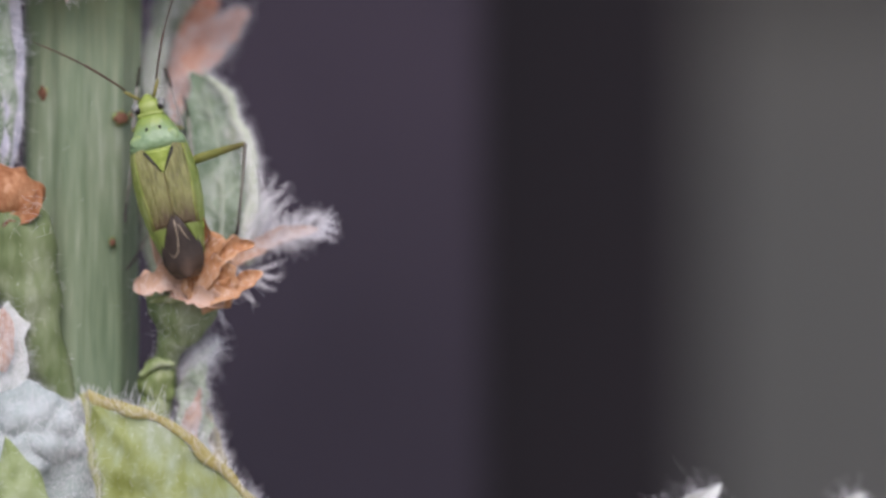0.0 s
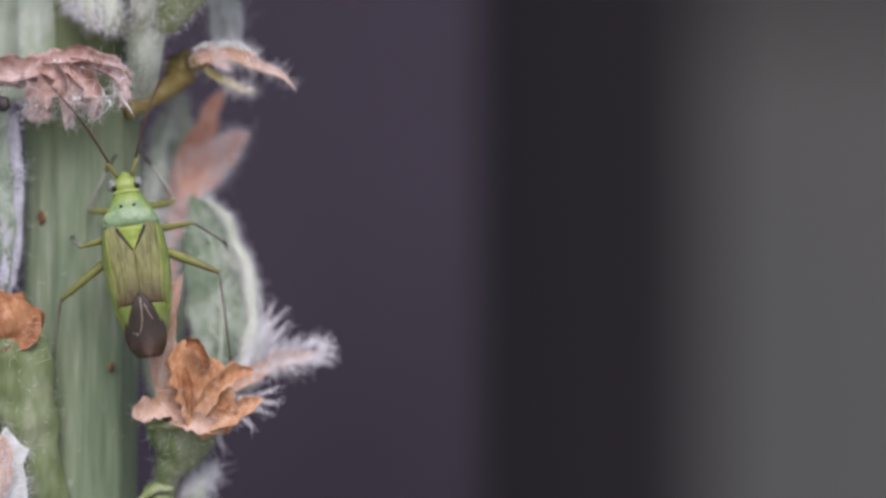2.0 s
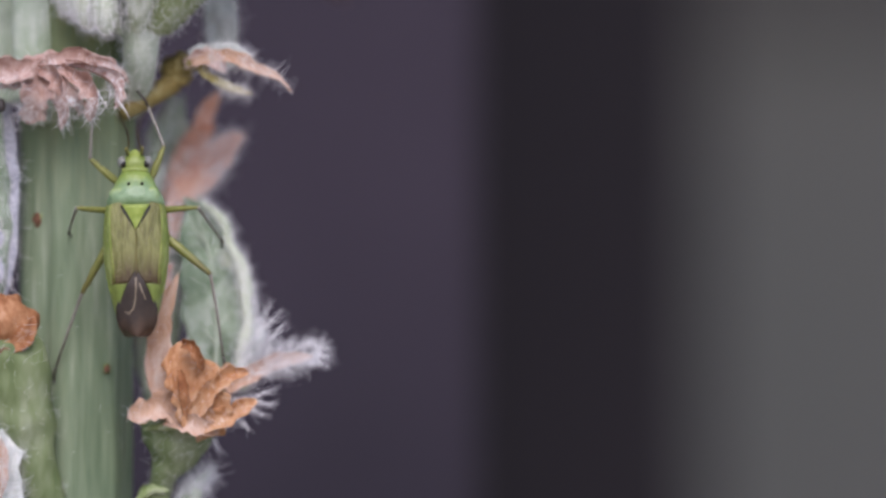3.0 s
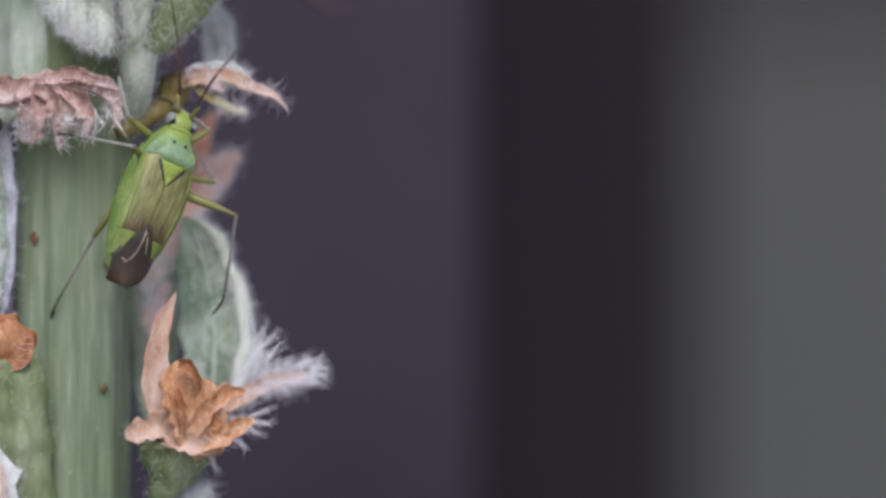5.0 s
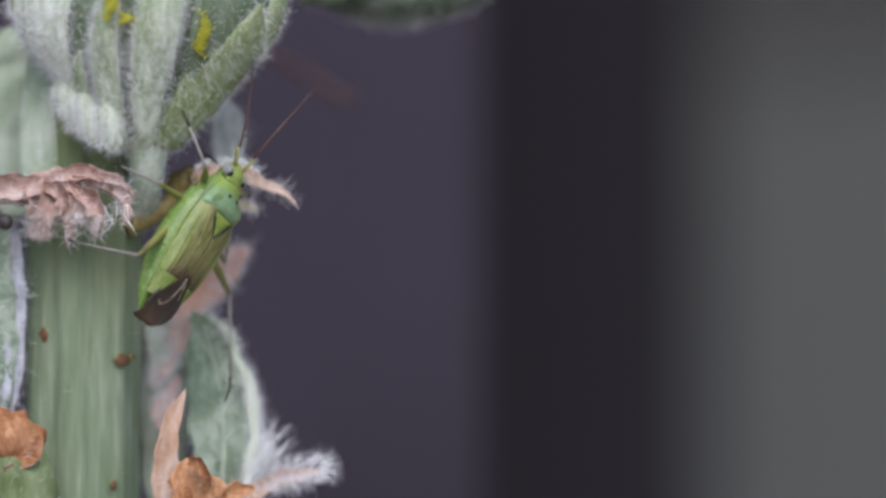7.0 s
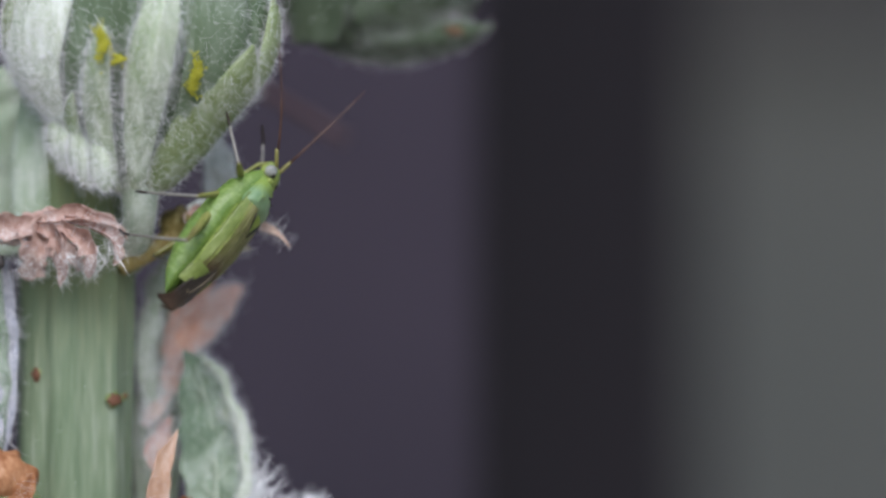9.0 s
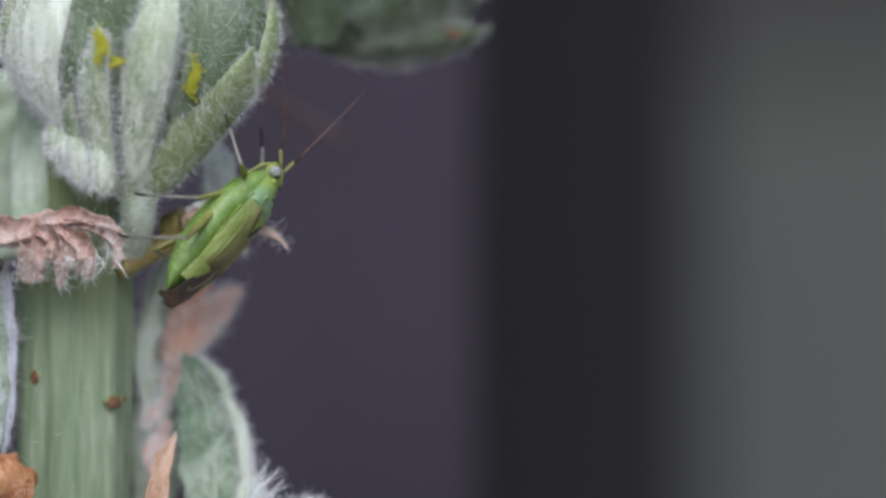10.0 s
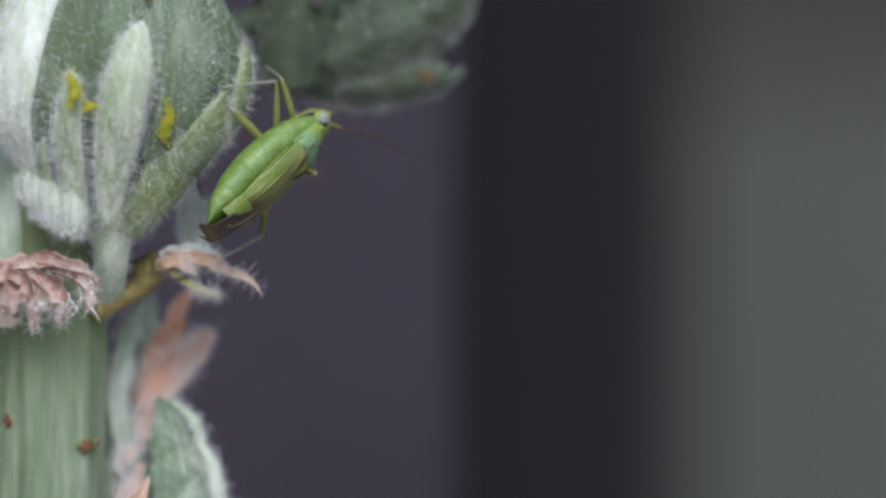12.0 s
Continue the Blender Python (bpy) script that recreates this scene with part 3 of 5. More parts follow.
part("hair", hairs(pedicel_vf, 600, 0.28, 0.0045, (0, 0, 0.2), 0.5, 11, cam_side), HAIR, pedicel, "white felt hairs", "stuff")

# bud behind, to the other side of the stalk
RX, RY, RD = 680, -300, 11.5
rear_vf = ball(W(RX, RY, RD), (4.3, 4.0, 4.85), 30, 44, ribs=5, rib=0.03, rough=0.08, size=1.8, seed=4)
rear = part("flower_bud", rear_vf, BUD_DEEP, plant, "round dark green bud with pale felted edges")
part("hair", hairs(rear_vf, 700, 0.25, 0.0045, (0, 0, 0.2), 0.6, 21, cam_side), HAIR, rear, "white felt hairs", "stuff")


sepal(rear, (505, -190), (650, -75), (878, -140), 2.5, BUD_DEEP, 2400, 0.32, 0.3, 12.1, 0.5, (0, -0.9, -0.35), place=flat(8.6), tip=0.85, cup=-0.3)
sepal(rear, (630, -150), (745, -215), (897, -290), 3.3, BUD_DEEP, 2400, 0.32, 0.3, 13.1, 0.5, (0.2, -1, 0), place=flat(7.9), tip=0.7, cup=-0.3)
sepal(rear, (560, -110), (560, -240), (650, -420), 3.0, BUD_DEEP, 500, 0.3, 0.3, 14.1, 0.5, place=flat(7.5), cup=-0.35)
part("scorch", ball(W(806, -133, 8.1), (0.42, 0.2, 0.22), 14, 18, rough=0.5, size=0.3), SCORCH, rear, "scorched red-brown sepal edge")
part("scorch", ball(W(886, -281, 7.6), (0.2, 0.15, 0.2), 10, 14, rough=0.5, size=0.2), SCORCH, rear, "scorched sepal tip")
part("speck", ball(W(612, -262, 6.9), (0.3, 0.1, 0.25), 10, 14, rough=0.5, size=0.2), DARK, rear, "dark speck")
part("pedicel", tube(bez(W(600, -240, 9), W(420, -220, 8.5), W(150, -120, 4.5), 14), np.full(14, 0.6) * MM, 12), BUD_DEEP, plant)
part("style", tube(bez(W(250, -150, 9), W(440, -40, 20), W(612, 68, 22), 18), np.linspace(0.2, 0.24, 18) * MM, 10), STYLE, plant, "thin withered pink style")


# withered flowers
def petal(parent, a, b, c, width, mat, seed, ruffle=0.35, n_hair=0, length=0.5, face=(0, -1, 0.2), cup=0.5, thick=0.11, notch=0.4, hair_r=0.006, foot=0.5, tip=0.6, where=None):
    vf = blade(W(*a), W(*b), W(*c), width, face, 26, 11, 0.45, tip, foot, cup, thick, ruffle, 1.3, seed, notch)
    ob = part("petal", vf, mat, parent)
    if n_hair:
        part("hair", hairs(vf, n_hair, length, hair_r, (0, 0, 0), 0.6, int(seed * 7), where), HAIR, parent, "white wool", "stuff")
    return ob


def flower(label, centre, r, mat):
    return part("withered_flower", ball(W(*centre), r, 14, 18, rough=0.5, size=0.5, seed=centre[0]), mat, plant, label)


def lower(p, n):
    return np.where(p[:, 2] < np.quantile(p[:, 2], 0.45), 1.0, 0.08)


def outer(p, n):
    return np.where(p[:, 0] > np.quantile(p[:, 0], 0.45), 1.0, 0.1)


pf = flower("shrivelled pink corolla with frayed white-haired lobes", (30, 224, 2.0), (1.0, 0.5, 0.32), PINK)
for i, (a, b, c, w, rf, fc, cp) in enumerate((
        ((-60, 240, 0.6), (40, 185, 0.2), (130, 222, 0.4), 0.9, 0.4, (0, -1, 0.3), 0.9), ((60, 200, 0.4), (160, 170, 0.0), (222, 226, 0.3), 0.7, 0.4, (0.2, -0.8, 0.6), 1.1),
        ((120, 195, 0.3), (226, 215, -0.2), (203, 274, 0.1), 0.55, 0.3, (0.6, -0.8, 0.2), 1.3), ((110, 205, 0.0), (205, 245, -0.5), (158, 292, 0.0), 0.75, 0.35, (-0.5, -0.8, 0.3), 1.4),
        ((100, 205, 0.1), (120, 235, -0.6), (136, 282, 0.3), 0.5, 0.4, (0.5, -0.8, 0.1), 1.2), ((70, 205, 0.0), (150, 230, -0.7), (112, 306, 0.1), 0.7, 0.45, (-0.6, -0.7, 0.2), 1.4),
        ((85, 200, 0.2), (70, 250, -0.4), (48, 302, 0.3), 1.1, 0.45, (0.3, -0.9, 0.2), 1.0), ((40, 212, 0.3), (60, 240, 0.0), (78, 288, 0.5), 0.6, 0.4, (0.4, -0.9, 0.1), 1.2),
        ((-40, 222, 0.9), (20, 212, 0.5), (90, 228, 0.4), 0.8, 0.3, (0, -1, 0.1), 0.6))):
    a, b, c = ((x, y, d + 1.0) for x, y, d in (a, b, c))
    petal(pf, a, b, c, w, PINK, 20 + i * 1.3, rf, 190, 0.42, where=lower, foot=0.6, tip=0.55, cup=cp, notch=0.7, face=fc)
rng_f = random.Random(4)
for i in range(14):
    x0, y0 = rng_f.uniform(120, 215), rng_f.uniform(225, 262)
    x1, y1 = x0 + rng_f.uniform(-22, 34), y0 + rng_f.uniform(22, 52)
    part("filament", tube(bez(W(x0, y0, 1.1), W((x0 + x1) / 2 + rng_f.uniform(-14, 14), (y0 + y1) / 2, 0.6), W(x1, y1, rng_f.uniform(0.8, 1.5)), 9), np.linspace(0.03, 0.012, 9) * MM, 5), HAIR, pf, "white filament")

uf = flower("shrivelled orange-pink corolla in white wool", (345, 192, 3.2), (0.5, 0.5, 0.35), OCHRE)
for i, (a, b, c, w, m) in enumerate((((340, 190, 2.6), (430, 165, 2.2), (520, 238, 2.4), 0.58, ORANGE_PALE), ((350, 200, 2.8), (400, 235, 2.4), (450, 244, 2.6), 0.35, RIM),
                                     ((340, 185, 3.0), (400, 170, 3.0), (450, 190, 3.0), 0.9, FELT), ((330, 195, 3.0), (370, 170, 2.4), (410, 205, 2.6), 0.7, PINK))):
    petal(uf, a, b, c, w, m, 31 + i * 1.7, 0.35, 330, 0.45, where=outer, hair_r=0.0045)
pod = part("seed_pod", ball(W(318, 206, 4.0), (0.62, 0.5, 0.72), 16, 20, rough=0.35, size=0.4, seed=5), OCHRE, plant, "small ochre-brown seed pod")
part("stalk", tube(bez(W(310, 225, 4.0), W(285, 245, 3.6), W(215, 280, 3.4), 10), np.linspace(0.42, 0.36, 10) * MM, 10), OCHRE, pod)


def bract(label, a, b, c, width, mat, seed, n_hair=1500, length=0.45, face=(0, -1, 0.1), cup=0.35, thick=0.35, ruffle=0.3, where=cam_side, name="bract", notch=0.15, foot=0.5, tip=0.6, hair_r=0.008, lean=(0, 0, 0.15)):
    vf = blade(W(*a), W(*b), W(*c), width, face, 32, 13, 0.45, tip, foot, cup, thick, ruffle, 0.9, seed, notch, 0.1)
    ob = part(name, vf, mat, plant, label)
    if n_hair:
        down = hairs(vf, n_hair, length * 0.7, 0.0045, lean, 0.7, int(seed * 9), where)
        fringe = hairs(vf, n_hair * 3 // 4, length * 1.0, 0.0045, lean, 0.6, int(seed * 9) + 1, edge=13, edge_power=5)
        part("hair", (np.concatenate([down[0], fringe[0]]), np.concatenate([down[1], fringe[1] + len(down[0])])), HAIR, ob, "white wool", "stuff")
    return ob


bract("white felted bract", (402, 200, 6), (395, 110, 6), (362, 25, 6), 1.3, FELT, 41, 500, 0.5)
bract("white felted bract", (275, 540, 5.6), (238, 370, 6), (318, 230, 6.4), 0.8, MINT, 42, 1100, 0.5)
bract("", (300, 440, 6.6), (335, 370, 7), (388, 235, 7.2), 1.2, SALMON, 43, 260, 0.5, name="withered_petal", thick=0.12)
bract("", (305, 455, 6.2), (360, 370, 6.6), (428, 318, 7.0), 1.3, SALMON, 44, 1400, 0.5, name="withered_petal", thick=0.12, where=outer)
bract("", (312, 500, 5.4), (305, 470, 5.4), (330, 430, 5.6), 0.75, SALMON, 45, 500, 0.5, name="withered_petal", thick=0.12)
bract("", (290, 640, 4.6), (275, 600, 4.6), (300, 548, 4.8), 0.95, SALMON, 46, 600, 0.5, name="withered_petal", thick=0.12)
bract("", (262, 560, 5.0), (280, 530, 4.8), (310, 505, 5.0), 0.6, ORANGE_PALE, 52, 400, 0.5, name="withered_petal", thick=0.12)
bract("shaded green bract with woolly felt", (286, 790, 6.8), (258, 560, 6.8), (330, 245, 7.6), 2.0, MINT, 50, 900, 0.5)
bract("woolly bract edge", (430, 770, 4.4), (470, 600, 4.6), (352, 425, 5.0), 0.6, SEPAL, 47, 1500, 0.42, where=None)
leaf_by_bug = bract("pale green bract with white woolly margin", (375, 780, 4.2), (410, 590, 4.6), (338, 425, 5.0), 2.5, LEAF, 48, 800, 0.22)
margin_leaf = blade(W(375, 780, 4.2), W(410, 590, 4.6), W(338, 425, 5.0), 2.5, (0, -1, 0.1), 32, 13, 0.45, 0.6, 0.5, 0.35, 0.35, 0.3, 0.9, 48, 0.15, 0.1)
margin_line = np.array([margin_leaf[0][i * 13 + 12] for i in range(4, 30)]) + np.array((-0.02, -0.06, 0)) * MM
wool_rim = tube(margin_line, (0.24 + 0.05 * np.sin(np.linspace(0, 15, 26))) * np.interp(np.linspace(0, 1, 26), [0, 0.2, 0.85, 1], [0.4, 1, 0.8, 0.2]) * MM, 12, 0.35)
wool_margin = part("margin", wool_rim, SEPAL_PALE, leaf_by_bug, "white woolly margin")
part("hair", hairs(wool_rim, 1500, 0.36, 0.0045, (0.1, 0, 0.2), 0.7, 61), HAIR, wool_margin, "white wool", "stuff")
leaf = plant.children[-1]
mid = bez((375, 780, 4.2), (410, 590, 4.6), (338, 425, 5.0), 25)
part("vein", tube([W(x, y, d - 0.26) for x, y, d in mid[3:23]], np.linspace(0.10, 0.03, 20) * MM, 6), VEIN, leaf, "pale midrib")
for k, (i, sx) in enumerate(((6, -1), (8, 1), (10, -1), (12, 1), (14, -1), (16, 1), (18, -1))):
    x, y, d = mid[i]
    part("vein", tube(bez(W(x, y, d - 0.26), W(x + sx * 18, y - 16, d - 0.24), W(x + sx * (34 - k), y - 44, d - 0.05), 8), np.linspace(0.055, 0.02, 8) * MM, 5), VEIN, leaf, "pale side vein")
bract("white woolly tuft", (400, 760, 4.6), (455, 700, 4.6), (458, 640, 4.6), 0.9, FELT, 49, 700, 0.65, where=None)

of = flower("shrivelled bright orange corolla, frayed and woolly", (345, 780, 1.9), (0.9, 0.7, 0.7), ORANGE)
# The two narrow ORANGE_DARK pieces paint the dark creases of the folded sheet.
for i, (a, b, c, w, m, nh, tp, cp) in enumerate((
        ((302, 825, 1.5), (254, 700, 1.0), (318, 560, 1.2), 0.9, ORANGE_PALE, 160, 0.6, 0.6), ((335, 815, 1.2), (285, 785, 0.6), (227, 818, 0.9), 1.0, ORANGE_PALE, 110, 0.45, 0.5),
        ((374, 852, 1.1), (352, 770, 0.3), (320, 684, 0.8), 1.9, ORANGE, 60, 0.35, 0.4), ((345, 825, 0.9), (380, 735, 0.3), (446, 740, 0.7), 0.75, ORANGE, 60, 0.55, 0.9),
        ((345, 838, 0.9), (405, 818, 0.4), (456, 786, 0.9), 0.8, ORANGE, 120, 0.55, 0.8), ((326, 690, 0.3), (350, 690, -0.1), (362, 740, 0.4), 0.5, ORANGE_DARK, 20, 0.5, 1.2),
        ((296, 822, 0.9), (345, 826, 0.3), (388, 846, 0.9), 0.8, ORANGE_PALE, 60, 0.5, 0.7), ((320, 735, 0.5), (332, 770, 0.0), (330, 825, 0.6), 0.35, ORANGE_DARK, 10, 0.6, 1.2))):
    petal(of, a, b, c, w, m, 51 + i * 1.1, 0.13, nh, 0.35, tip=tp, hair_r=0.004, cup=cp, notch=0.55)
for i, (a, b, c, w, m, nh, ln) in enumerate((((400, 770, 2.4), (475, 712, 2.8), (556, 704, 3.0), 0.62, ORANGE_PALE, 700, 0.55), ((400, 770, 2.6), (450, 720, 2.6), (468, 650, 2.8), 0.32, FELT, 600, 0.5))):
    petal(of, a, b, c, w, m, 71 + i * 1.3, 0.3, nh, ln, where=outer, hair_r=0.004)


def tufts(parent, places, seed, label="white woolly tufts", bend=1.0):
    """Locks of long hair that draw together to a point. Places: root x, y, depth; tip x, y; hairs."""
    rng = np.random.default_rng(seed)
    many = []
    for x, y, d, tx, ty, count in places:
        side = rng.normal(0, 5 * bend, 2)
        for k in range(count):
            r0, r1 = rng.normal(0, 6, 2), rng.normal(0, 7 * bend, 2)
            mid = ((x + tx) / 2 + side[0] + rng.normal(0, 4 * bend), (y + ty) / 2 + side[1] + rng.normal(0, 4 * bend))
            dd = d + rng.normal(0, 0.12)
            line = bez(W(x + r0[0], y + r0[1], dd), W(*mid, dd + rng.normal(0, 0.15)), W(tx + r1[0], ty + r1[1], dd + rng.normal(0, 0.2)), 6)
            many.append(tube(line, np.linspace(0.0055, 0.0025, 6) * MM, 3))
    part("tuft", joined(*many), HAIR, parent, label, "stuff")


rng_t = random.Random(11)
locks = []
for k in range(17):
    u = k / 16
    x, y = 430 + 130 * u, 730 - 28 * u
    locks.append((x, y - 6, 2.8, x + rng_t.uniform(0, 26), y - rng_t.uniform(24, 48) * (1 - 0.25 * u), 16))
    locks.append((x, y + 8, 2.6, x + rng_t.uniform(2, 30), y + rng_t.uniform(16, 40) * (1 - 0.3 * u), 16))
for ang in (-50, -25, -8, 8, 25):
    locks.append((556, 704, 3.0, 556 + 34 * math.cos(radians(ang)), 704 + 34 * math.sin(radians(ang)), 14))
for x, y, tx, ty in ((452, 690, 470, 640), (458, 670, 500, 632), (462, 655, 476, 612), (455, 640, 448, 598), (470, 690, 508, 655), (448, 787, 486, 770), (450, 792, 492, 792), (440, 800, 472, 818), (405, 778, 430, 762), (408, 784, 440, 786), (380, 850, 396, 884), (420, 820, 440, 842)):
    locks.append((x, y, 2.4, tx, ty, 16))
tufts(of, locks, 3)

# cups and stalks under the orange flower
funnel_path = wobble(bez(W(318, 816, 2.3), W(312, 900, 2.4), W(262, 985, 3.0), 22), 0.05 * MM, 1.0 * MM, 3.0)
funnel = tube(funnel_path, np.interp(np.linspace(0, 1, 22), [0, 0.1, 0.28, 0.5, 0.65, 1], [1.30, 1.42, 1.25, 0.72, 0.52, 0.48]) * MM, 28, 0.85)
cup = part("calyx_cup", (wobble(funnel[0], 0.13 * MM, 0.7 * MM, 5.0), funnel[1]), CUP_PALE, plant, "green calyx cup with a pale rim")
part("lobe", blade(W(258, 838, 1.3), W(290, 826, 0.9), W(325, 840, 1.1), 0.3, (0, -1, 0.1), 16, 7, 0.5, 0.6, 0.4, -0.2, 0.1, 0.12, 0.6, 3.0, 0.5), CUP, cup)
part("hair", hairs(funnel, 260, 0.28, 0.005, (0, 0, 0.1), 0.7, 34, cam_side), HAIR, cup, "short white hairs", "stuff")
low_cup = part("calyx_cup", ball(W(272, 978, 2.9), (0.75, 0.7, 0.8), 16, 22, rough=0.35, size=0.6, seed=8), CUP_SHADY, plant, "green calyx cup")
part("rim", blade(W(240, 968, 2.2), W(262, 938, 2.0), W(306, 944, 2.3), 0.35, (0, -1, 0.3), 14, 7, 0.5, 0.6, 0.5, -0.2, 0.1, 0.12, 0.6, 9.0, 0.5), CUP, low_cup, "pale rim")
part("stalk", tube(bez(W(270, 1000, 3.0), W(262, 1070, 3.0), W(240, 1140, 3.4), 12), np.linspace(0.62, 0.6, 12) * MM, 14), CUP, low_cup)
bract("white woolly bract", (335, 1240, 3.2), (315, 1080, 2.8), (350, 925, 3.0), 1.4, MINT, 61, 1200, 0.45, where=None, ruffle=0.5, notch=0.5)
bract("woolly bract with ochre edge", (360, 1240, 3.4), (385, 1120, 3.2), (345, 1000, 3.4), 1.1, RIM, 62, 1500, 0.4, where=None, ruffle=0.5, notch=0.5)
bract("", (318, 1130, 2.6), (322, 1060, 2.3), (350, 985, 2.6), 0.6, ORANGE_PALE, 64, 500, 0.4, name="withered_petal", thick=0.12)
bract("white woolly tuft", (320, 980, 3.0), (345, 930, 2.8), (378, 912, 2.8), 0.55, FELT, 63, 700, 0.6, where=None)

# left side of the stalk
lf = part("withered_flower", ball(W(2, 652, 1.6), (1.35, 0.9, 1.12), 26, 36, rough=0.30, size=0.55, seed=2), ORANGE_DARK, plant, "withered orange-brown corolla on a green calyx")
petal(lf, (-20, 700, 1.0), (62, 700, 0.8), (66, 640, 1.0), 0.6, ORANGE_DARK, 71, 0.25, 60, 0.3)
left_path = wobble(bez(W(12, 678, 1.9), W(40, 850, 1.7), W(118, 1080, 2.9), 30), 0.12 * MM, 1.5 * MM, 4.0)
left_tube = tube(left_path, np.interp(np.linspace(0, 1, 30), [0, 0.08, 0.25, 0.5, 1], [1.15, 1.5, 1.45, 1.05, 0.6]) * MM, 28, 0.8)
left_vf = (wobble(left_tube[0], 0.16 * MM, 0.9 * MM, 7.0), left_tube[1])
left_cup = part("calyx_cup", left_vf, CUP_PALE, plant, "green calyx running down into the stem")
part("hair", hairs(left_vf, 130, 0.3, 0.0045, (0, 0, 0.2), 0.6, 77, cam_side), HAIR, left_cup, "short white hairs", "stuff")
part("scar", ball(W(14, 706, 0.74), (0.3, 0.06, 0.25), 10, 14, rough=0.4, size=0.2), SCAR, left_cup)
strip_vf = blade(W(12, 262, 2.8), W(30, 430, 2.6), W(6, 612, 2.4), 0.75, (0.2, -1, 0), 30, 7, 0.5, 0.3, 0.6, 0.2, 0.15, 0.15, 0.6, 3.0, 0.3)
part("dry_fibre", strip_vf, STRIP, plant, "dry whitish fibre along the stem")
part("hair", hairs(strip_vf, 700, 0.5, 0.006, (0, -0.2, 0), 0.6, 31), HAIR, plant.children[-1], "white wool", "stuff")
part("husk", ball(W(2, 268, 1.2), (0.3, 0.25, 0.28), 12, 16, rough=0.3, size=0.2), DARK, plant, "dark dry husk")
bract("pale green bract", (-20, 660, 2.6), (-10, 420, 2.6), (-25, 200, 2.8), 1.7, LEAF, 81, 1200, 0.35)
# Added pale blade covers the bud-shaded stem so that it looks lit.
bract("added pale mint blade passing for the stem beside the bud", (92, 300, 3.0), (70, 150, 2.7), (95, -170, 4.2), 2.5, MINT, 85, 250, 0.25, ruffle=0.1, notch=0.05, cup=-0.3)
bract("green bract", (30, 260, 7.0), (-5, 110, 7.0), (10, -80, 7.0), 2.6, MINT, 82, 300, 0.3)
bract("beige woolly bract", (10, 1060, 1.6), (-10, 940, 1.2), (25, 830, 1.4), 1.7, FELT, 83, 900, 0.5)
bract("withered petal", (0, 960, 0.9), (5, 910, 0.7), (0, 850, 0.9), 0.6, ORANGE_PALE, 84, 300, 0.5, name="withered_petal", thick=0.12)


# felted cluster low on the stalk
def knob(x, y, d, r, seed, n):
    vf = ball(W(x, y, d), (r, r * 0.85, r), 26, 32, rough=0.3, size=0.9, seed=seed)
    ob = part("felted_bud", vf, KNOB, plant, "grey woolly young bud")
    part("hair", hairs(vf, n, 0.22, 0.005, (0, 0, 0), 0.8, int(seed * 5), cam_side), HAIR, ob, "grey felt", "stuff")


for i, (x, y, d, r) in enumerate(((45, 1040, 0.2, 1.25), (100, 1055, 0.1, 0.9), (0, 1090, 0.3, 1.2), (135, 1035, 0.3, 0.5), (75, 1085, 0.0, 1.0), (20, 1120, 0.1, 1.3), (128, 1075, 0.2, 0.8))):
    knob(x, y, d, r, 3 + i * 1.7, 700)
NU, NV = 34, 17
fold = blade(W(400, 1420, 0.2), W(318, 1210, -0.5), W(146, 1006, -0.3), 5.4, (0, -1, 0.05), NU, NV, 0.4, 0.95, 0.8, 0.10, 0.4, 0.22, 0.9, 91.0, 0.12, 0.25)
fb = part("bract", fold, LEAF_MOTTLED, plant, "green bract with ochre woolly rim")
part("hair", hairs(fold, 900, 0.18, 0.004, (0, 0, 0.2), 0.7, 90, cam_side), HAIR, fb, "white felt", "stuff")
for j in (0, NV - 1):
    edge_line = np.array([fold[0][i * NV + j] for i in range(4, NU)]) + np.array((0, -0.05, 0)) * MM
    thick = 0.085 + 0.015 * np.sin(np.linspace(0, 19, len(edge_line)) + j) + 0.01 * np.sin(np.linspace(0, 47, len(edge_line)))
    rim_vf = tube(wobble(edge_line, 0.06 * MM, 1.4 * MM, 2.0 + j), np.clip(thick - 0.02, 0.015, 0.2) * MM * (3.0 if j else 1.6), 12, 0.3)
    part("rim", rim_vf, RIM if j else LEAF_YELLOW, fb, "ochre-yellow margin" if j else "pale yellowish margin")
    part("hair", hairs(rim_vf, 1000, 0.42, 0.006, (0.1, -0.1, 0.9), 0.5, 17 + j, curl=0.15), HAIR, fb, "stiff white hairs", "stuff")
tufts(fb, [(215 + 9 * k, 1012 + 1.6 * k, -0.4, 218 + 10 * k + 5 * math.sin(k * 2.3), 980 + 2 * k + 6 * math.sin(k * 1.7), 3) for k in range(8)], 5, "stiff white hairs", 0.25)
bract("grey woolly bract", (120, 1330, 0.6), (110, 1180, 0.0), (70, 1050, 0.3), 3.2, KNOB, 95, 2500, 0.3)
bract("small pointed yellow-green bract", (15, 1330, -1.4), (25, 1180, -1.5), (6, 1078, -1.3), 2.9, LEAF_FRESH, 92, 300, 0.2, cup=-0.15, tip=1.7, notch=0.05)
bract("felted leaf tip", (150, 2300, 5), (900, 1650, 6), (1258, 1150, 4.0), 3.6, FELT, 93, 6000, 0.75, where=None, ruffle=0.6, tip=0.4, notch=0.5)
bract("felted leaf tip", (150, 2400, 6), (1300, 1750, 8), (1515, 1154, 5.0), 3.6, FELT, 94, 6000, 0.75, where=None, ruffle=0.6, tip=0.4, notch=0.5)


# ---- the bug: y forward, z up from its back, x to its right; built in millimetres at the origin ----
bug = new("plant_bug")
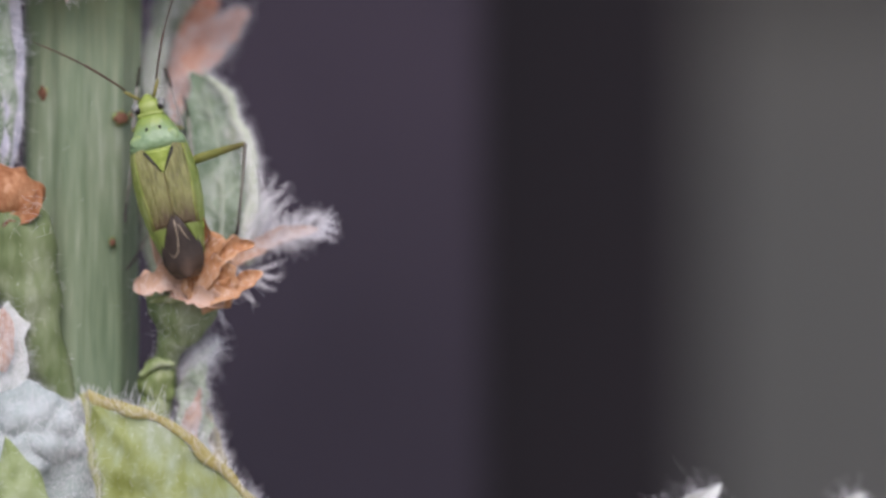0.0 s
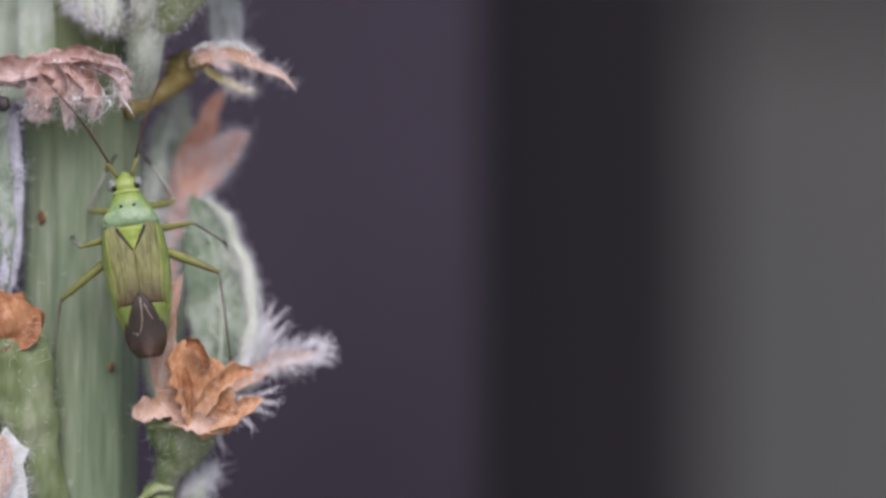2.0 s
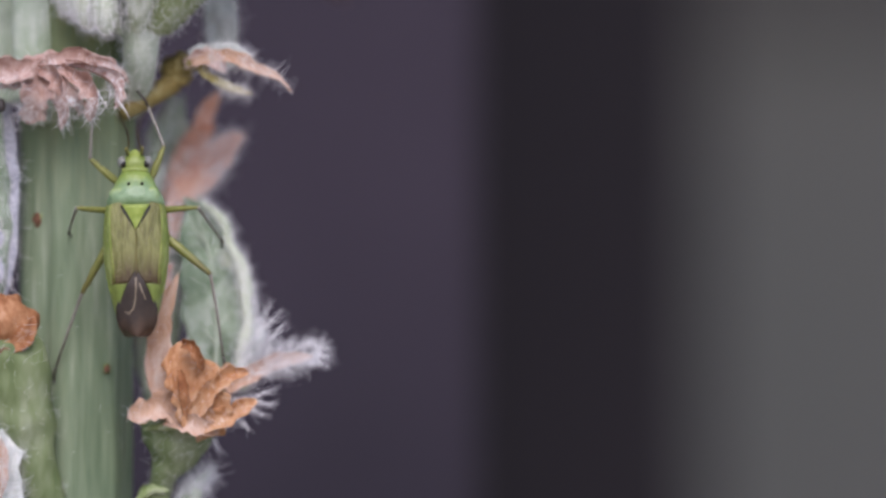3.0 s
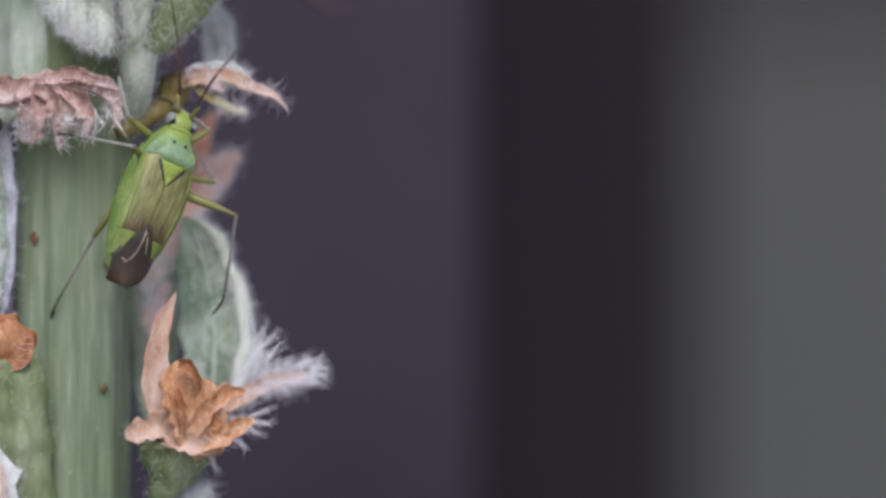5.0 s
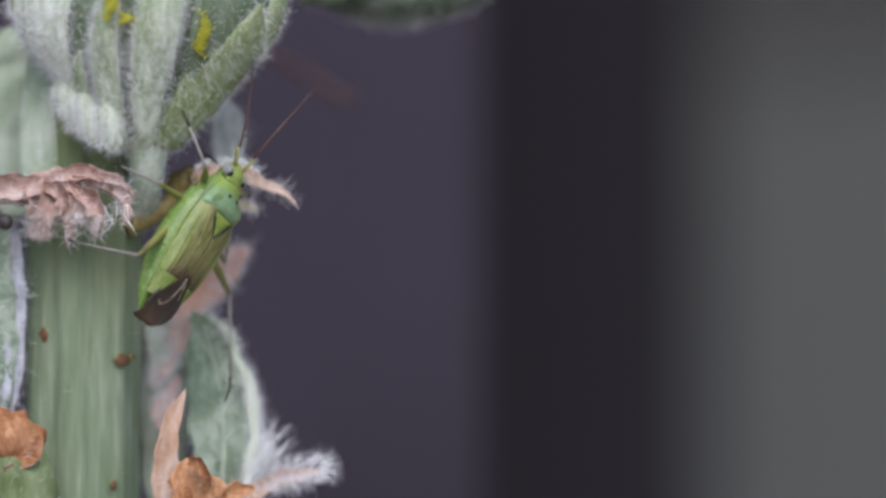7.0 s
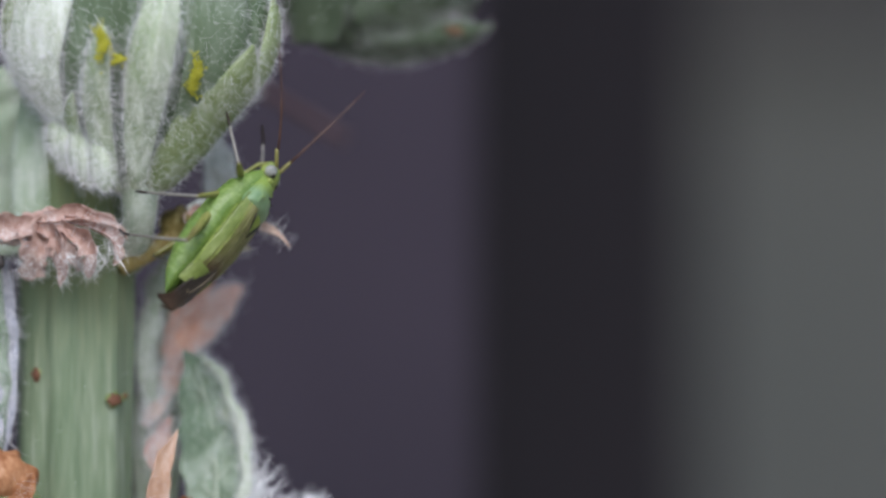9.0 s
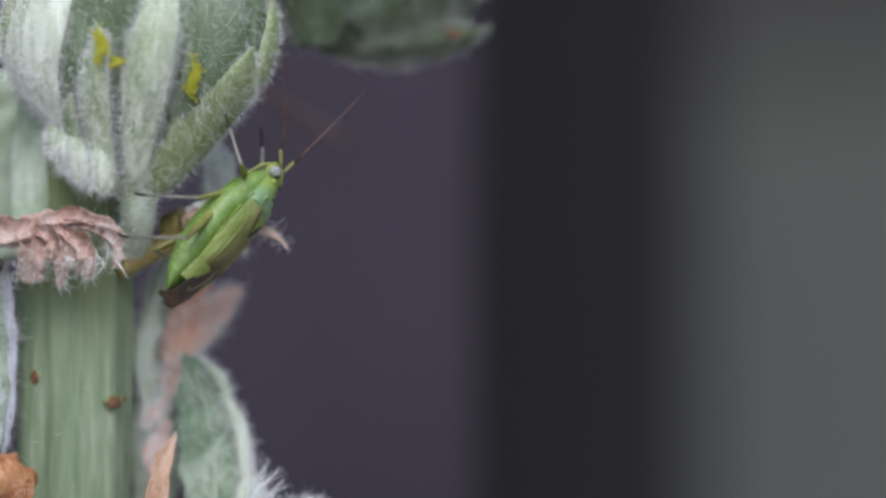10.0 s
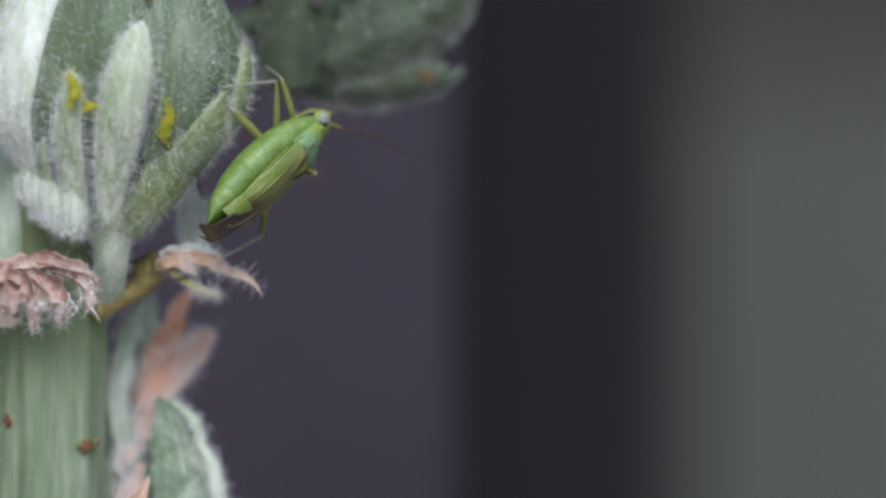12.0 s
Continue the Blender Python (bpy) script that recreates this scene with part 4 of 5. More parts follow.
tagged(bug, "slender bright green plant bug with olive wings and dark wing tips", "bug")


def half_width(y):
    return float(np.interp(y, [-5.2, -4.9, -4.5, -4.0, -3.2, -2.3, -1.4, -0.6, 0.0, 0.4], [0.34, 0.56, 0.75, 0.92, 1.10, 1.25, 1.27, 1.19, 1.06, 0.98]))


def crown(y):
    return float(np.interp(y, [-5.2, -4.4, -3.4, -2.0, -0.5, 0.4], [0.10, 0.26, 0.5, 0.66, 0.66, 0.6]))


def back_z(x, y):
    w = half_width(y)
    k = min(1.0, abs(x) / w)
    return crown(y) - 0.16 * k ** 2 - 0.44 * k ** 6


def loft(rows, n=28, pz=0.85, px=0.9):
    """Rings along y: rows of y, half width, top z, bottom z."""
    v, f = [], []
    for y, w, top, low in rows:
        for j in range(n):
            a = 2 * math.pi * j / n
            s, c = math.sin(a), math.cos(a)
            z = (top + low) / 2 + (top - low) / 2 * (abs(s) ** pz) * (1 if s > 0 else -1)
            v.append((w * (abs(c) ** px) * (1 if c > 0 else -1) * MM, y * MM, z * MM))
    for i in range(len(rows) - 1):
        for j in range(n):
            k = (j + 1) % n
            f.append((i * n + j, (i + 1) * n + j, (i + 1) * n + k, i * n + k))
    f.append(tuple(range(n)))
    f.append(tuple((len(rows) - 1) * n + j for j in range(n))[::-1])
    return np.array(v), f


def abdomen():
    rows = []
    for y in np.linspace(-5.02, 0.2, 130):
        w = half_width(y) * 0.97
        g = 1 - 0.024 * max(0.0, math.cos((y + 0.9) * 2 * math.pi / 0.52)) ** 14 * (1 if y < -0.9 else 0)
        low = float(np.interp(y, [-5.12, -4.9, -4.6, -4.1, -3.2, -2.0, -1.0, 0.2], [-0.12, -0.36, -0.62, -0.95, -1.25, -1.36, -1.28, -1.05]))
        rows.append((y, max(0.12, w * g), crown(y) - 0.20 - 0.25 * (w / 1.4) - 0.14 * max(0.0, -3.9 - y), low * g))
    return loft(rows)


part("abdomen", abdomen(), B_SIDE, bug, "green segmented underside")
for sx in (-1, 1):
    ys = np.linspace(-3.6, -0.7, 24)
    part("belly_edge", tube([(sx * half_width(y) * 0.95 * MM, y * MM, (0.02 + 0.12 * crown(y)) * MM) for y in ys], (0.032 + 0.008 * np.cos((ys + 0.9) * 2 * math.pi / 0.52)) * MM, 8), B_GREEN, bug, "pale green notched belly edge")
part("thorax", loft([(y, w, t, b) for y, w, t, b in ((-1.1, 0.95, 0.2, -1.0), (-0.6, 1.05, 0.3, -1.06), (0.0, 0.98, 0.34, -1.0), (0.6, 0.78, 0.26, -0.86), (1.0, 0.55, 0.2, -0.62), (1.25, 0.4, 0.1, -0.4))]), B_SIDE, bug)


def pronotum():
    rows = []
    for i in range(15):
        k = i / 14
        y = 1.05 - 1.43 * k
        w = float(np.interp(k, [0, 0.12, 0.3, 0.5, 0.7, 0.85, 0.94, 1.0], [0.47, 0.56, 0.70, 0.85, 1.0, 1.08, 1.07, 0.96]))
        top = 0.42 + 0.40 * math.sin(min(1, k * 1.1) * math.pi * 0.5) - 0.12 * max(0.0, k - 0.8) / 0.2 - 0.05 * math.exp(-((k - 0.34) / 0.06) ** 2)
        if i in (0, 14):
            top -= 0.12
        rows.append((y, w, top, -0.30 + 0.1 * k))
    return loft(rows, 40, 1.0, 0.92)


shield = part("pronotum", pronotum(), B_BACK, bug, "pale blue-green shield with two black dots")
for sx in (-0.25, 0.25):
    part("dot", ball((sx * MM, 0.44 * MM, 0.668 * MM), (0.065, 0.065, 0.09), 8, 10), B_BLACK, shield, "black dot")
for cx, cy in ((-0.52, 0.04), (0.52, 0.04)):
    part("callus", ball((cx * MM, cy * MM, 0.60 * MM), (0.44, 0.30, 0.10), 12, 16, rough=0.2, size=0.3), B_BACK, shield, "blue-green swelling")
part("hind_edge", tube([(x * MM, (-0.37 + 0.05 * x * x) * MM, (0.64 - 0.10 * x * x - 0.22 * x ** 6) * MM) for x in np.linspace(-0.9, 0.9, 17)], np.full(17, 0.045) * MM, 8), B_HEAD, shield, "yellowish hind edge")
part("collar", tube([(x * MM, (1.04 - 0.1 * x * x) * MM, (0.36 - 0.5 * x * x) * MM) for x in np.linspace(-0.46, 0.46, 11)], np.full(11, 0.10) * MM, 8), B_HEAD, shield)


def head_mesh():
    v, f = loft([(0.92, 0.38, 0.36, -0.30), (1.10, 0.40, 0.40, -0.30), (1.25, 0.50, 0.44, -0.36), (1.42, 0.50, 0.42, -0.38), (1.58, 0.38, 0.34, -0.36), (1.70, 0.24, 0.24, -0.34), (1.82, 0.15, 0.12, -0.30), (1.88, 0.06, 0.0, -0.22)], 24)
    return v, f


head = part("head", head_mesh(), B_HEAD, bug, "yellow-green head")
for sx in (-1, 1):
    part("eye", ball((sx * 0.48 * MM, 1.36 * MM, 0.14 * MM), (0.19, 0.24, 0.25), 14, 18), B_EYE, head, "pale grey compound eye")
    part("eye_band", ball((sx * 0.43 * MM, 1.27 * MM, 0.24 * MM), (0.14, 0.14, 0.16), 10, 14), B_BLACK, head, "dark inner rim of the eye")
part("beak", tube([(0, 1.72 * MM, -0.3 * MM), (0, 1.5 * MM, -0.6 * MM), (0, 0.9 * MM, -0.85 * MM), (0, 0.1 * MM, -1.08 * MM)], np.array([0.1, 0.09, 0.07, 0.03]) * MM, 8), B_LEG, head)


def plate(fn, nu, nv, thick):
    """A shell over (u, v) in 0..1, thickened downwards."""
    top = [fn(i / (nu - 1), j / (nv - 1)) for i in range(nu) for j in range(nv)]
    v = np.array([(x * MM, y * MM, z * MM) for x, y, z in top] + [(x * MM, y * MM, (z - thick) * MM) for x, y, z in top])
    n = nu * nv
    f = []
    for i in range(nu - 1):
        for j in range(nv - 1):
            q = (i * nv + j, i * nv + j + 1, (i + 1) * nv + j + 1, (i + 1) * nv + j)
            f += [q, tuple(n + k for k in q[::-1])]
    rim = [j for j in range(nv)] + [i * nv + nv - 1 for i in range(1, nu)] + [(nu - 1) * nv + j for j in range(nv - 2, -1, -1)] + [i * nv for i in range(nu - 2, 0, -1)]
    for k in range(len(rim)):
        p, q = rim[k], rim[(k + 1) % len(rim)]
        f.append((p, p + n, q + n, q))
    return v, f


def scutellum(u, s):
    y = -0.40 - 0.90 * u
    w = 0.47 * (1 - u) + 0.015
    x = (s * 2 - 1) * w
    return x, y, back_z(x, y) + 0.10 - 0.10 * u + 0.05 * (1 - (s * 2 - 1) ** 2) * (1 - u)


part("scutellum", plate(scutellum, 12, 11, 0.12), B_GREEN, bug, "bright green triangle")


def inner(y):
    return float(np.interp(y, [-4.6, -4.2, -3.8, -3.3, -2.8, -1.3, -0.4, 0.0], [0.66, 0.68, 0.56, 0.34, 0.02, 0.015, 0.50, 0.60]))


def strip_of(sx, k0, k1, y0, y1, lift, taper=False):
    """A strip of the wing between two shares of its width."""
    def fn(u, s):
        y = y0 + (y1 - y0) * u
        a, b = inner(y), half_width(y) * 0.97
        p0, p1 = k0, k1
        if taper:
            c, h = (k0 + k1) / 2, (k1 - k0) / 2 * max(0.02, math.sin(math.pi * min(1.0, 0.04 + 0.86 * u))) ** 0.8
            p0, p1 = c - h, c + h
        k = p0 + (p1 - p0) * s
        x = a + (b - a) * k
        return sx * x, y, back_z(x, y) + lift
    v, f = plate(fn, 34, 9, 0.05)
    return v, f if sx < 0 else [q[::-1] for q in f]


for sx in (-1, 1):
    side = part("wing", strip_of(sx, 0.0, 0.82, 0.05, -3.35, 0.07), B_WING, bug, "olive-brown leathery fore wing")
    part("clavus", strip_of(sx, 0.0, 0.46, 0.0, -3.3, 0.085), B_CLAVUS, side, "browner inner wing")
    down = lambda p, n: np.clip(n[:, 2], 0, 1)
    part("down", hairs(strip_of(sx, 0.0, 1.0, 0.0, -3.3, 0.085), 260, 0.1, 0.003, (0, -1.2, 0), 0.3, 8 + sx, down), B_VEIN, side, "short golden hairs", "stuff")
    part("vein", tube([(sx * x * MM, y * MM, (back_z(x, y) + 0.085) * MM) for x, y in ((0.92, -0.3), (0.97, -1.0), (0.94, -1.9), (0.86, -2.7), (0.82, -3.3))], np.array([0.014, 0.026, 0.026, 0.022, 0.012]) * MM, 6), B_GREEN, side, "pale green vein")
    part("margin", strip_of(sx, 0.80, 1.0, 0.02, -3.36, 0.078), B_CUNEUS, side, "bright green outer margin")
    part("cuneus", strip_of(sx, 0.0, 1.0, -3.33, -4.25, 0.076), B_CUNEUS, side, "green wing tip plate")
    part("seam", tube([(sx * x * MM, y * MM, (back_z(x, y) + 0.085) * MM) for x, y in ((0.54, -0.40), (0.42, -0.62), (0.21, -0.97), (0.04, -1.28))], np.array([0.05, 0.06, 0.04, 0.015]) * MM, 8), B_BLACK, side, "black seam")
    part("ridge", tube([(sx * x * MM, y * MM, (back_z(x, y) + 0.07) * MM) for x, y in ((0.72, -0.4), (0.66, -0.9), (0.48, -1.8), (0.3, -2.5))], np.array([0.02, 0.035, 0.03, 0.012]) * MM, 6), B_WING, side)
part("seam", tube([(0, y * MM, (back_z(0, y) + 0.075) * MM) for y in np.linspace(-1.28, -3.0, 8)], np.linspace(0.014, 0.03, 8) * MM, 6), B_STRIPE, bug, "dark midline seam")


def membrane(u, s):
    y = -2.75 - 2.51 * u
    w = float(np.interp(y, [-5.26, -5.22, -5.1, -4.9, -4.6, -4.2, -3.8, -3.3, -2.75], [0.06, 0.26, 0.50, 0.67, 0.77, 0.78, 0.66, 0.42, 0.03]))
    x = (s * 2 - 1) * w
    return x, y, back_z(min(abs(x), 0.42), y) + 0.075 - 0.12 * abs(s * 2 - 1) ** 2.2 * min(1.0, u * 2.0)


memb = part("membrane", plate(membrane, 30, 13, 0.04), B_MEMB, bug, "smoky dark brown wing membrane")
for sx in (-1, 1):
    loop = [(0.02, -3.1), (0.02, -3.5), (0.05, -3.9), (0.14, -4.25), (0.30, -4.42), (0.46, -4.30)] if sx < 0 else [(0.10, -3.3), (0.2, -3.6), (0.34, -3.9)]
    part("vein", tube([(sx * x * MM, y * MM, (back_z(x, y) + 0.078 - 0.1 * x) * MM) for x, y in loop], np.full(len(loop), 0.022) * MM, 6), B_VEIN, memb, "pale looped vein")


def limb(name, vf, mat, parent, label=""):
    """A part whose own origin is its joint."""
    me = bpy.data.meshes.new(name)
    me.from_pydata(np.asarray(vf[0]).tolist(), [], vf[1])
    me.materials.append(mat)
    me.polygons.foreach_set("use_smooth", [True] * len(me.polygons))
    ob = new(name, me)
    ob.parent = parent
    return tagged(ob, label)


def rod(profile, bend=0.0, n=10):
    """A tapered rod along y from rows of (y, radius) in mm, bowed by bend."""
    ys = np.array([p[0] for p in profile], dtype=float)
    k = ys / ys[-1]
    path = np.stack([np.zeros_like(ys), ys, bend * np.sin(k * math.pi)], axis=1) * MM
    return tube(path, np.array([p[1] for p in profile]) * MM, n, ref=(0, 0, 1))


# hip place, femur, shin and foot lengths in mm
LEGS = {"front": ((0.42, 0.6, -0.72), 1.65, 1.65, 0.75), "middle": ((0.55, -0.35, -0.8), 2.0, 2.3, 0.75), "hind": ((0.6, -0.95, -0.75), 2.9, 3.15, 0.95)}
limbs = {}
for which, (hip, fl, tl, ft) in LEGS.items():
    for sx in (-1, 1):
        part("hip", ball((sx * hip[0] * 0.95 * MM, hip[1] * MM, (hip[2] + 0.06) * MM), (0.2, 0.24, 0.2), 10, 12), B_HEAD, bug)
for which, (hip, fl, tl, ft) in LEGS.items():
    for sx in (-1, 1):
        fat = {"front": 0.15, "middle": 0.13, "hind": 0.18}[which]
        femur = limb("leg", rod([(0, fat * 0.5), (0.1, fat * 0.8), (fl * 0.35, fat), (fl * 0.7, fat * 0.8), (fl * 0.93, fat * 0.55), (fl, fat * 0.5), (fl + 0.03, 0.03)], 0.04), B_LEG, bug, "yellow-green speckled thigh")
        for b in range(9):
            yy, aa = fl * (0.45 + 0.055 * b), b * 2.4
            femur_speck = ball((math.cos(aa) * fat * 0.72 * MM, yy * MM, math.sin(aa) * fat * 0.72 * MM), (0.03, 0.045, 0.03), 5, 6)
            limb("speck", femur_speck, B_STRIPE, femur)
        shin = limb("shin", rod([(-0.03, 0.03), (0.0, 0.085), (0.12, 0.065), (tl * 0.5, 0.052), (tl, 0.048)], 0.02), B_SHIN, femur, "thin grey-brown shin")
        ang = 0.45 if which != "front" else 0.3
        foot_path = [(0, (tl - 0.02) * MM, 0), (0, (tl + ft * 0.35) * MM, -0.02 * MM), (0, (tl + ft * 0.35 + ft * 0.6 * math.cos(ang)) * MM, -(0.02 + ft * 0.6 * math.sin(ang)) * MM), (0, (tl + ft * 0.97) * MM, -(0.08 + ft * 0.62 * math.sin(ang)) * MM)]
        foot = limb("foot", tube(foot_path, np.array([0.05, 0.058, 0.05, 0.02]) * MM, 8, ref=(1, 0, 0)), B_FOOT, femur, "dark foot")
        limbs[(which, sx)] = (femur, shin, foot)
feelers = {}
for sx in (-1, 1):
    f0 = limb("antenna", rod([(0, 0.06), (0.25, 0.075), (0.6, 0.07), (0.72, 0.05)]), B_FEEL0, bug, "brownish antenna with green base")
    limb("flagellum", tube([(0, y * MM, (0.22 * math.sin(y / 4.9 * math.pi) - 0.02) * MM) for y in (0.68, 1.2, 2.0, 2.5, 2.55, 3.2, 4.0, 4.7)], np.array([0.040, 0.042, 0.046, 0.048, 0.030, 0.030, 0.027, 0.016]) * MM, 8, ref=(1, 0, 0)), B_FEEL, f0, "thin red-brown feeler")
    feelers[sx] = f0


# ---- the bug's climb ----
# seconds; head tip x, y; tail tip x, y; depth in mm; roll of its back to the right in degrees
BODY = [(0, 250, 471, 328, 799, 0.5, 0), (0.3, 240, 445, 306, 775, 0.5, 0), (0.5, 236, 424, 296, 757, 0.5, 0), (0.7, 218, 400, 278, 735, 0.5, 0), (1.0, 212, 390, 270, 726, 0.5, 0),
        (1.5, 212, 389, 269, 725, 0.5, 0), (2.0, 213, 386, 262, 716, 0.5, 0), (2.5, 222, 366, 252, 710, 0.5, 0), (2.8, 239, 356, 253, 690, 0.5, 2), (3.2, 242, 330, 243, 666, 0.5, 4),
        (4.0, 280, 291, 242, 620, 0.5, 10), (4.8, 317, 254, 238, 574, 0.5, 20), (5.0, 334, 242, 225, 553, 0.5, 25), (5.5, 356, 231, 228, 533, 0.4, 34), (6.0, 371, 223, 222, 522, 0.5, 40), (6.5, 396, 188, 240, 472, 0.6, 44),
        (7.0, 412, 163, 255, 451, 0.7, 48), (7.5, 429, 133, 285, 425, 0.8, 53), (9.5, 502, 91, 308, 342, 0.8, 74), (10.2, 503, 91, 309, 341, 0.8, 74), (10.5, 519, 77, 323, 331, 0.9, 76),
        (11, 545, 15, 355, 275, 1.2, 79), (11.5, 603, -36, 386, 205, 1.6, 79), (12, 635, -77, 424, 151, 2.0, 75)]
FEET = {
    ("hind", -1): [(0, 222, 780, 3.4), (0.4, 222, 778, 3.4), (0.6, 90, 776, 2.8), (3.2, 84, 777, 2.8), (3.9, 84, 777, 2.8), (4.2, 82, 632, 2.8), (6.05, 78, 632, 2.8), (6.35, 92, 292, 1.0), (7.5, 100, 302, 1.0), (8.2, 100, 302, 1.0), (8.5, 207, 216, 0.6), (10.5, 208, 219, 0.6), (11.1, 208, 236, 0.6), (11.4, 270, 114, -0.2), (11.7, 290, 100, 0.0), (12, 400, 70, 1.2)],
    ("middle", -1): [(0, 212, 695, 3.0), (0.3, 212, 692, 3.0), (0.6, 112, 505, 2.7), (3.2, 122, 500, 2.7), (3.6, 122, 500, 2.7), (3.9, 110, 278, -0.5), (6.1, 108, 285, -0.5), (6.4, 186, 162, 1.2), (7.6, 187, 161, 1.2), (8.0, 239, 143, 0.3), (10.2, 239, 143, 0.3), (10.5, 316, 51, -0.6), (11.1, 318, 61, -0.6), (11.4, 440, -70, 0.8), (12, 415, -120, -0.2)],
    ("front", -1): [(0, 238, 425, 3.0), (0.3, 236, 420, 3.0), (0.6, 208, 385, 2.9), (1.9, 208, 380, 2.9), (2.2, 160, 293, 1.4), (2.8, 160, 293, 1.4), (3.1, 173, 240, 0.6), (3.6, 173, 240, 0.6), (4.0, 210, 152, 0.5), (6.6, 210, 152, 0.5), (6.95, 314, 70, -0.4), (7.7, 312, 67, -0.4), (8.2, 404, 1, 0.4), (10.6, 404, 1, 0.4), (10.9, 483, -59, 2.0), (11.2, 483, -59, 2.0), (11.5, 515, -131, 3.4), (12, 513, -165, 3.6)],
    ("hind", 1): [(0, 410, 741, 1.0), (3.6, 402, 750, 1.0), (4.0, 400, 602, 2.2), (6.9, 396, 602, 2.2), (7.3, 412, 479, 3.2), (8.2, 412, 479, 3.2), (8.6, 395, 300, 3.4), (10.6, 400, 295, 3.4), (11.0, 410, 285, 3.4), (11.4, 380, 225, 2.8), (12, 353, 230, 2.6)],
    ("middle", 1): [(0, 322, 478, 3.4), (0.3, 322, 478, 3.4), (0.7, 404, 520, 2.8), (3.6, 403, 515, 2.8), (4.0, 345, 330, 4.0), (5.0, 330, 280, 4.2), (5.6, 325, 250, 4.2), (6.2, 400, 215, 3.4), (7.7, 420, 205, 2.8), (8.4, 440, 185, 2.8), (10.6, 440, 180, 2.8), (11, 450, 100, 3.2), (12, 520, 20, 4.0)],
    ("front", 1): [(0, 288, 428, 3.4), (0.7, 245, 385, 3.0), (1.9, 245, 380, 3.0), (2.2, 247, 258, 2.0), (3.2, 255, 240, 2.0), (4.8, 265, 240, 2.0), (5.3, 330, 165, 2.2), (6.8, 331, 164, 2.2), (7.3, 400, 90, 2.8), (8.5, 470, 30, 3.0), (10.6, 470, 30, 3.0), (11, 500, -40, 3.2), (12, 540, -140, 4.4)],
}
FEELER_TIPS = {
    -1: [(0, 93, 406, -0.5), (0.5, 85, 375, -0.3), (1.0, 70, 275, 0.3), (1.5, 75, 255, 0.5), (2.0, 100, 260, -0.5), (2.5, 190, 300, -4.0), (3.2, 215, 270, -4.0), (4.8, 303, 147, 0.0), (5.5, 335, 10, 0.0), (6.0, 370, -10, 0.5), (6.5, 410, 30, 2.0), (7.5, 446, -61, 0.0), (9.5, 502, -182, 0.5), (10.2, 502, -182, 0.5), (10.5, 491, -120, 1.5), (11, 585, -80, 4.0), (11.5, 620, -90, 5.0), (12, 645, -115, 6.0)],
    1: [(0, 300, 321, 0.5), (0.5, 285, 290, 0.5), (1.5, 330, 150, 1.0), (2.0, 300, 180, 0.5), (2.5, 259, 233, -1.5), (3.2, 258, 290, -4.0), (4.8, 404, 217, -0.5), (5.5, 362, 90, -2.0), (6.5, 542, 42, 2.5), (7.5, 590, -15, 2.5), (9.5, 632, -12, 2.5), (10.2, 620, -12, 2.5), (10.5, 576, -9, 3.5), (11, 620, 10, 4.5), (12, 720, -20, 5.0)],
}


def glide(rows, t):
    """Smooth values between rows, with no overshoot."""
    x = [r[0] for r in rows]
    if t <= x[0]:
        return np.array(rows[0][1:], dtype=float)
    if t >= x[-1]:
        return np.array(rows[-1][1:], dtype=float)
    i = max(k for k in range(len(x)) if x[k] <= t)
    p = [np.array(rows[max(0, min(len(x) - 1, k))][1:], dtype=float) for k in (i - 1, i, i + 1, i + 2)]
    tx = [x[max(0, min(len(x) - 1, k))] for k in (i - 1, i, i + 1, i + 2)]
    h = tx[2] - tx[1]
    d1 = (p[2] - p[1]) / h

    def slope(a, ha, b, hb):
        with np.errstate(divide="ignore", invalid="ignore"):
            m = np.where(a * b > 0, 2 * a * b / (a + b), 0.0)
        return np.nan_to_num(m)
    d0 = (p[1] - p[0]) / (tx[1] - tx[0]) if tx[1] > tx[0] else d1
    d2 = (p[3] - p[2]) / (tx[3] - tx[2]) if tx[3] > tx[2] else d1
    m1, m2 = slope(d0, 1, d1, 1), slope(d1, 1, d2, 1)
    s = (t - tx[1]) / h
    return (2 * s ** 3 - 3 * s ** 2 + 1) * p[1] + (s ** 3 - 2 * s ** 2 + s) * h * m1 + (-2 * s ** 3 + 3 * s ** 2) * p[2] + (s ** 3 - s ** 2) * h * m2


def frame_of(origin, y, z):
    """A pose with its y axis along y and z as near z as may be."""
    y = y.normalized()
    x = y.cross(z)
    if x.length < 1e-6:
        x = y.cross(Vector((0.3, 0.1, 1)))
    x.normalize()
    z = x.cross(y)
    return Matrix.Translation(origin) @ Matrix((x, y, z)).transposed().to_4x4()


def body_pose(t):
    hx, hy, tx, ty, d, roll = glide(BODY, t)
    h, e = W(hx, hy, d), W(tx, ty, d)
    f = h - e
    lean = math.acos(min(1.0, f.length / (7.22 * MM)))
    f.normalize()
    right = f.cross(Vector((0, -1, 0)))
    f = f * math.cos(lean) + Vector((0, 1, 0)) * math.sin(lean)
    back = right.cross(f)
    up = back * math.cos(radians(roll)) + right * math.sin(radians(roll))
    o = h.lerp(e, 0.265)
    return frame_of(o, f, up)


# which way the knees on the near side point: sideways, in depth, upwards
HINT_TIMES = [6.4, 7.7, 9.5, 11.1, 11.5]
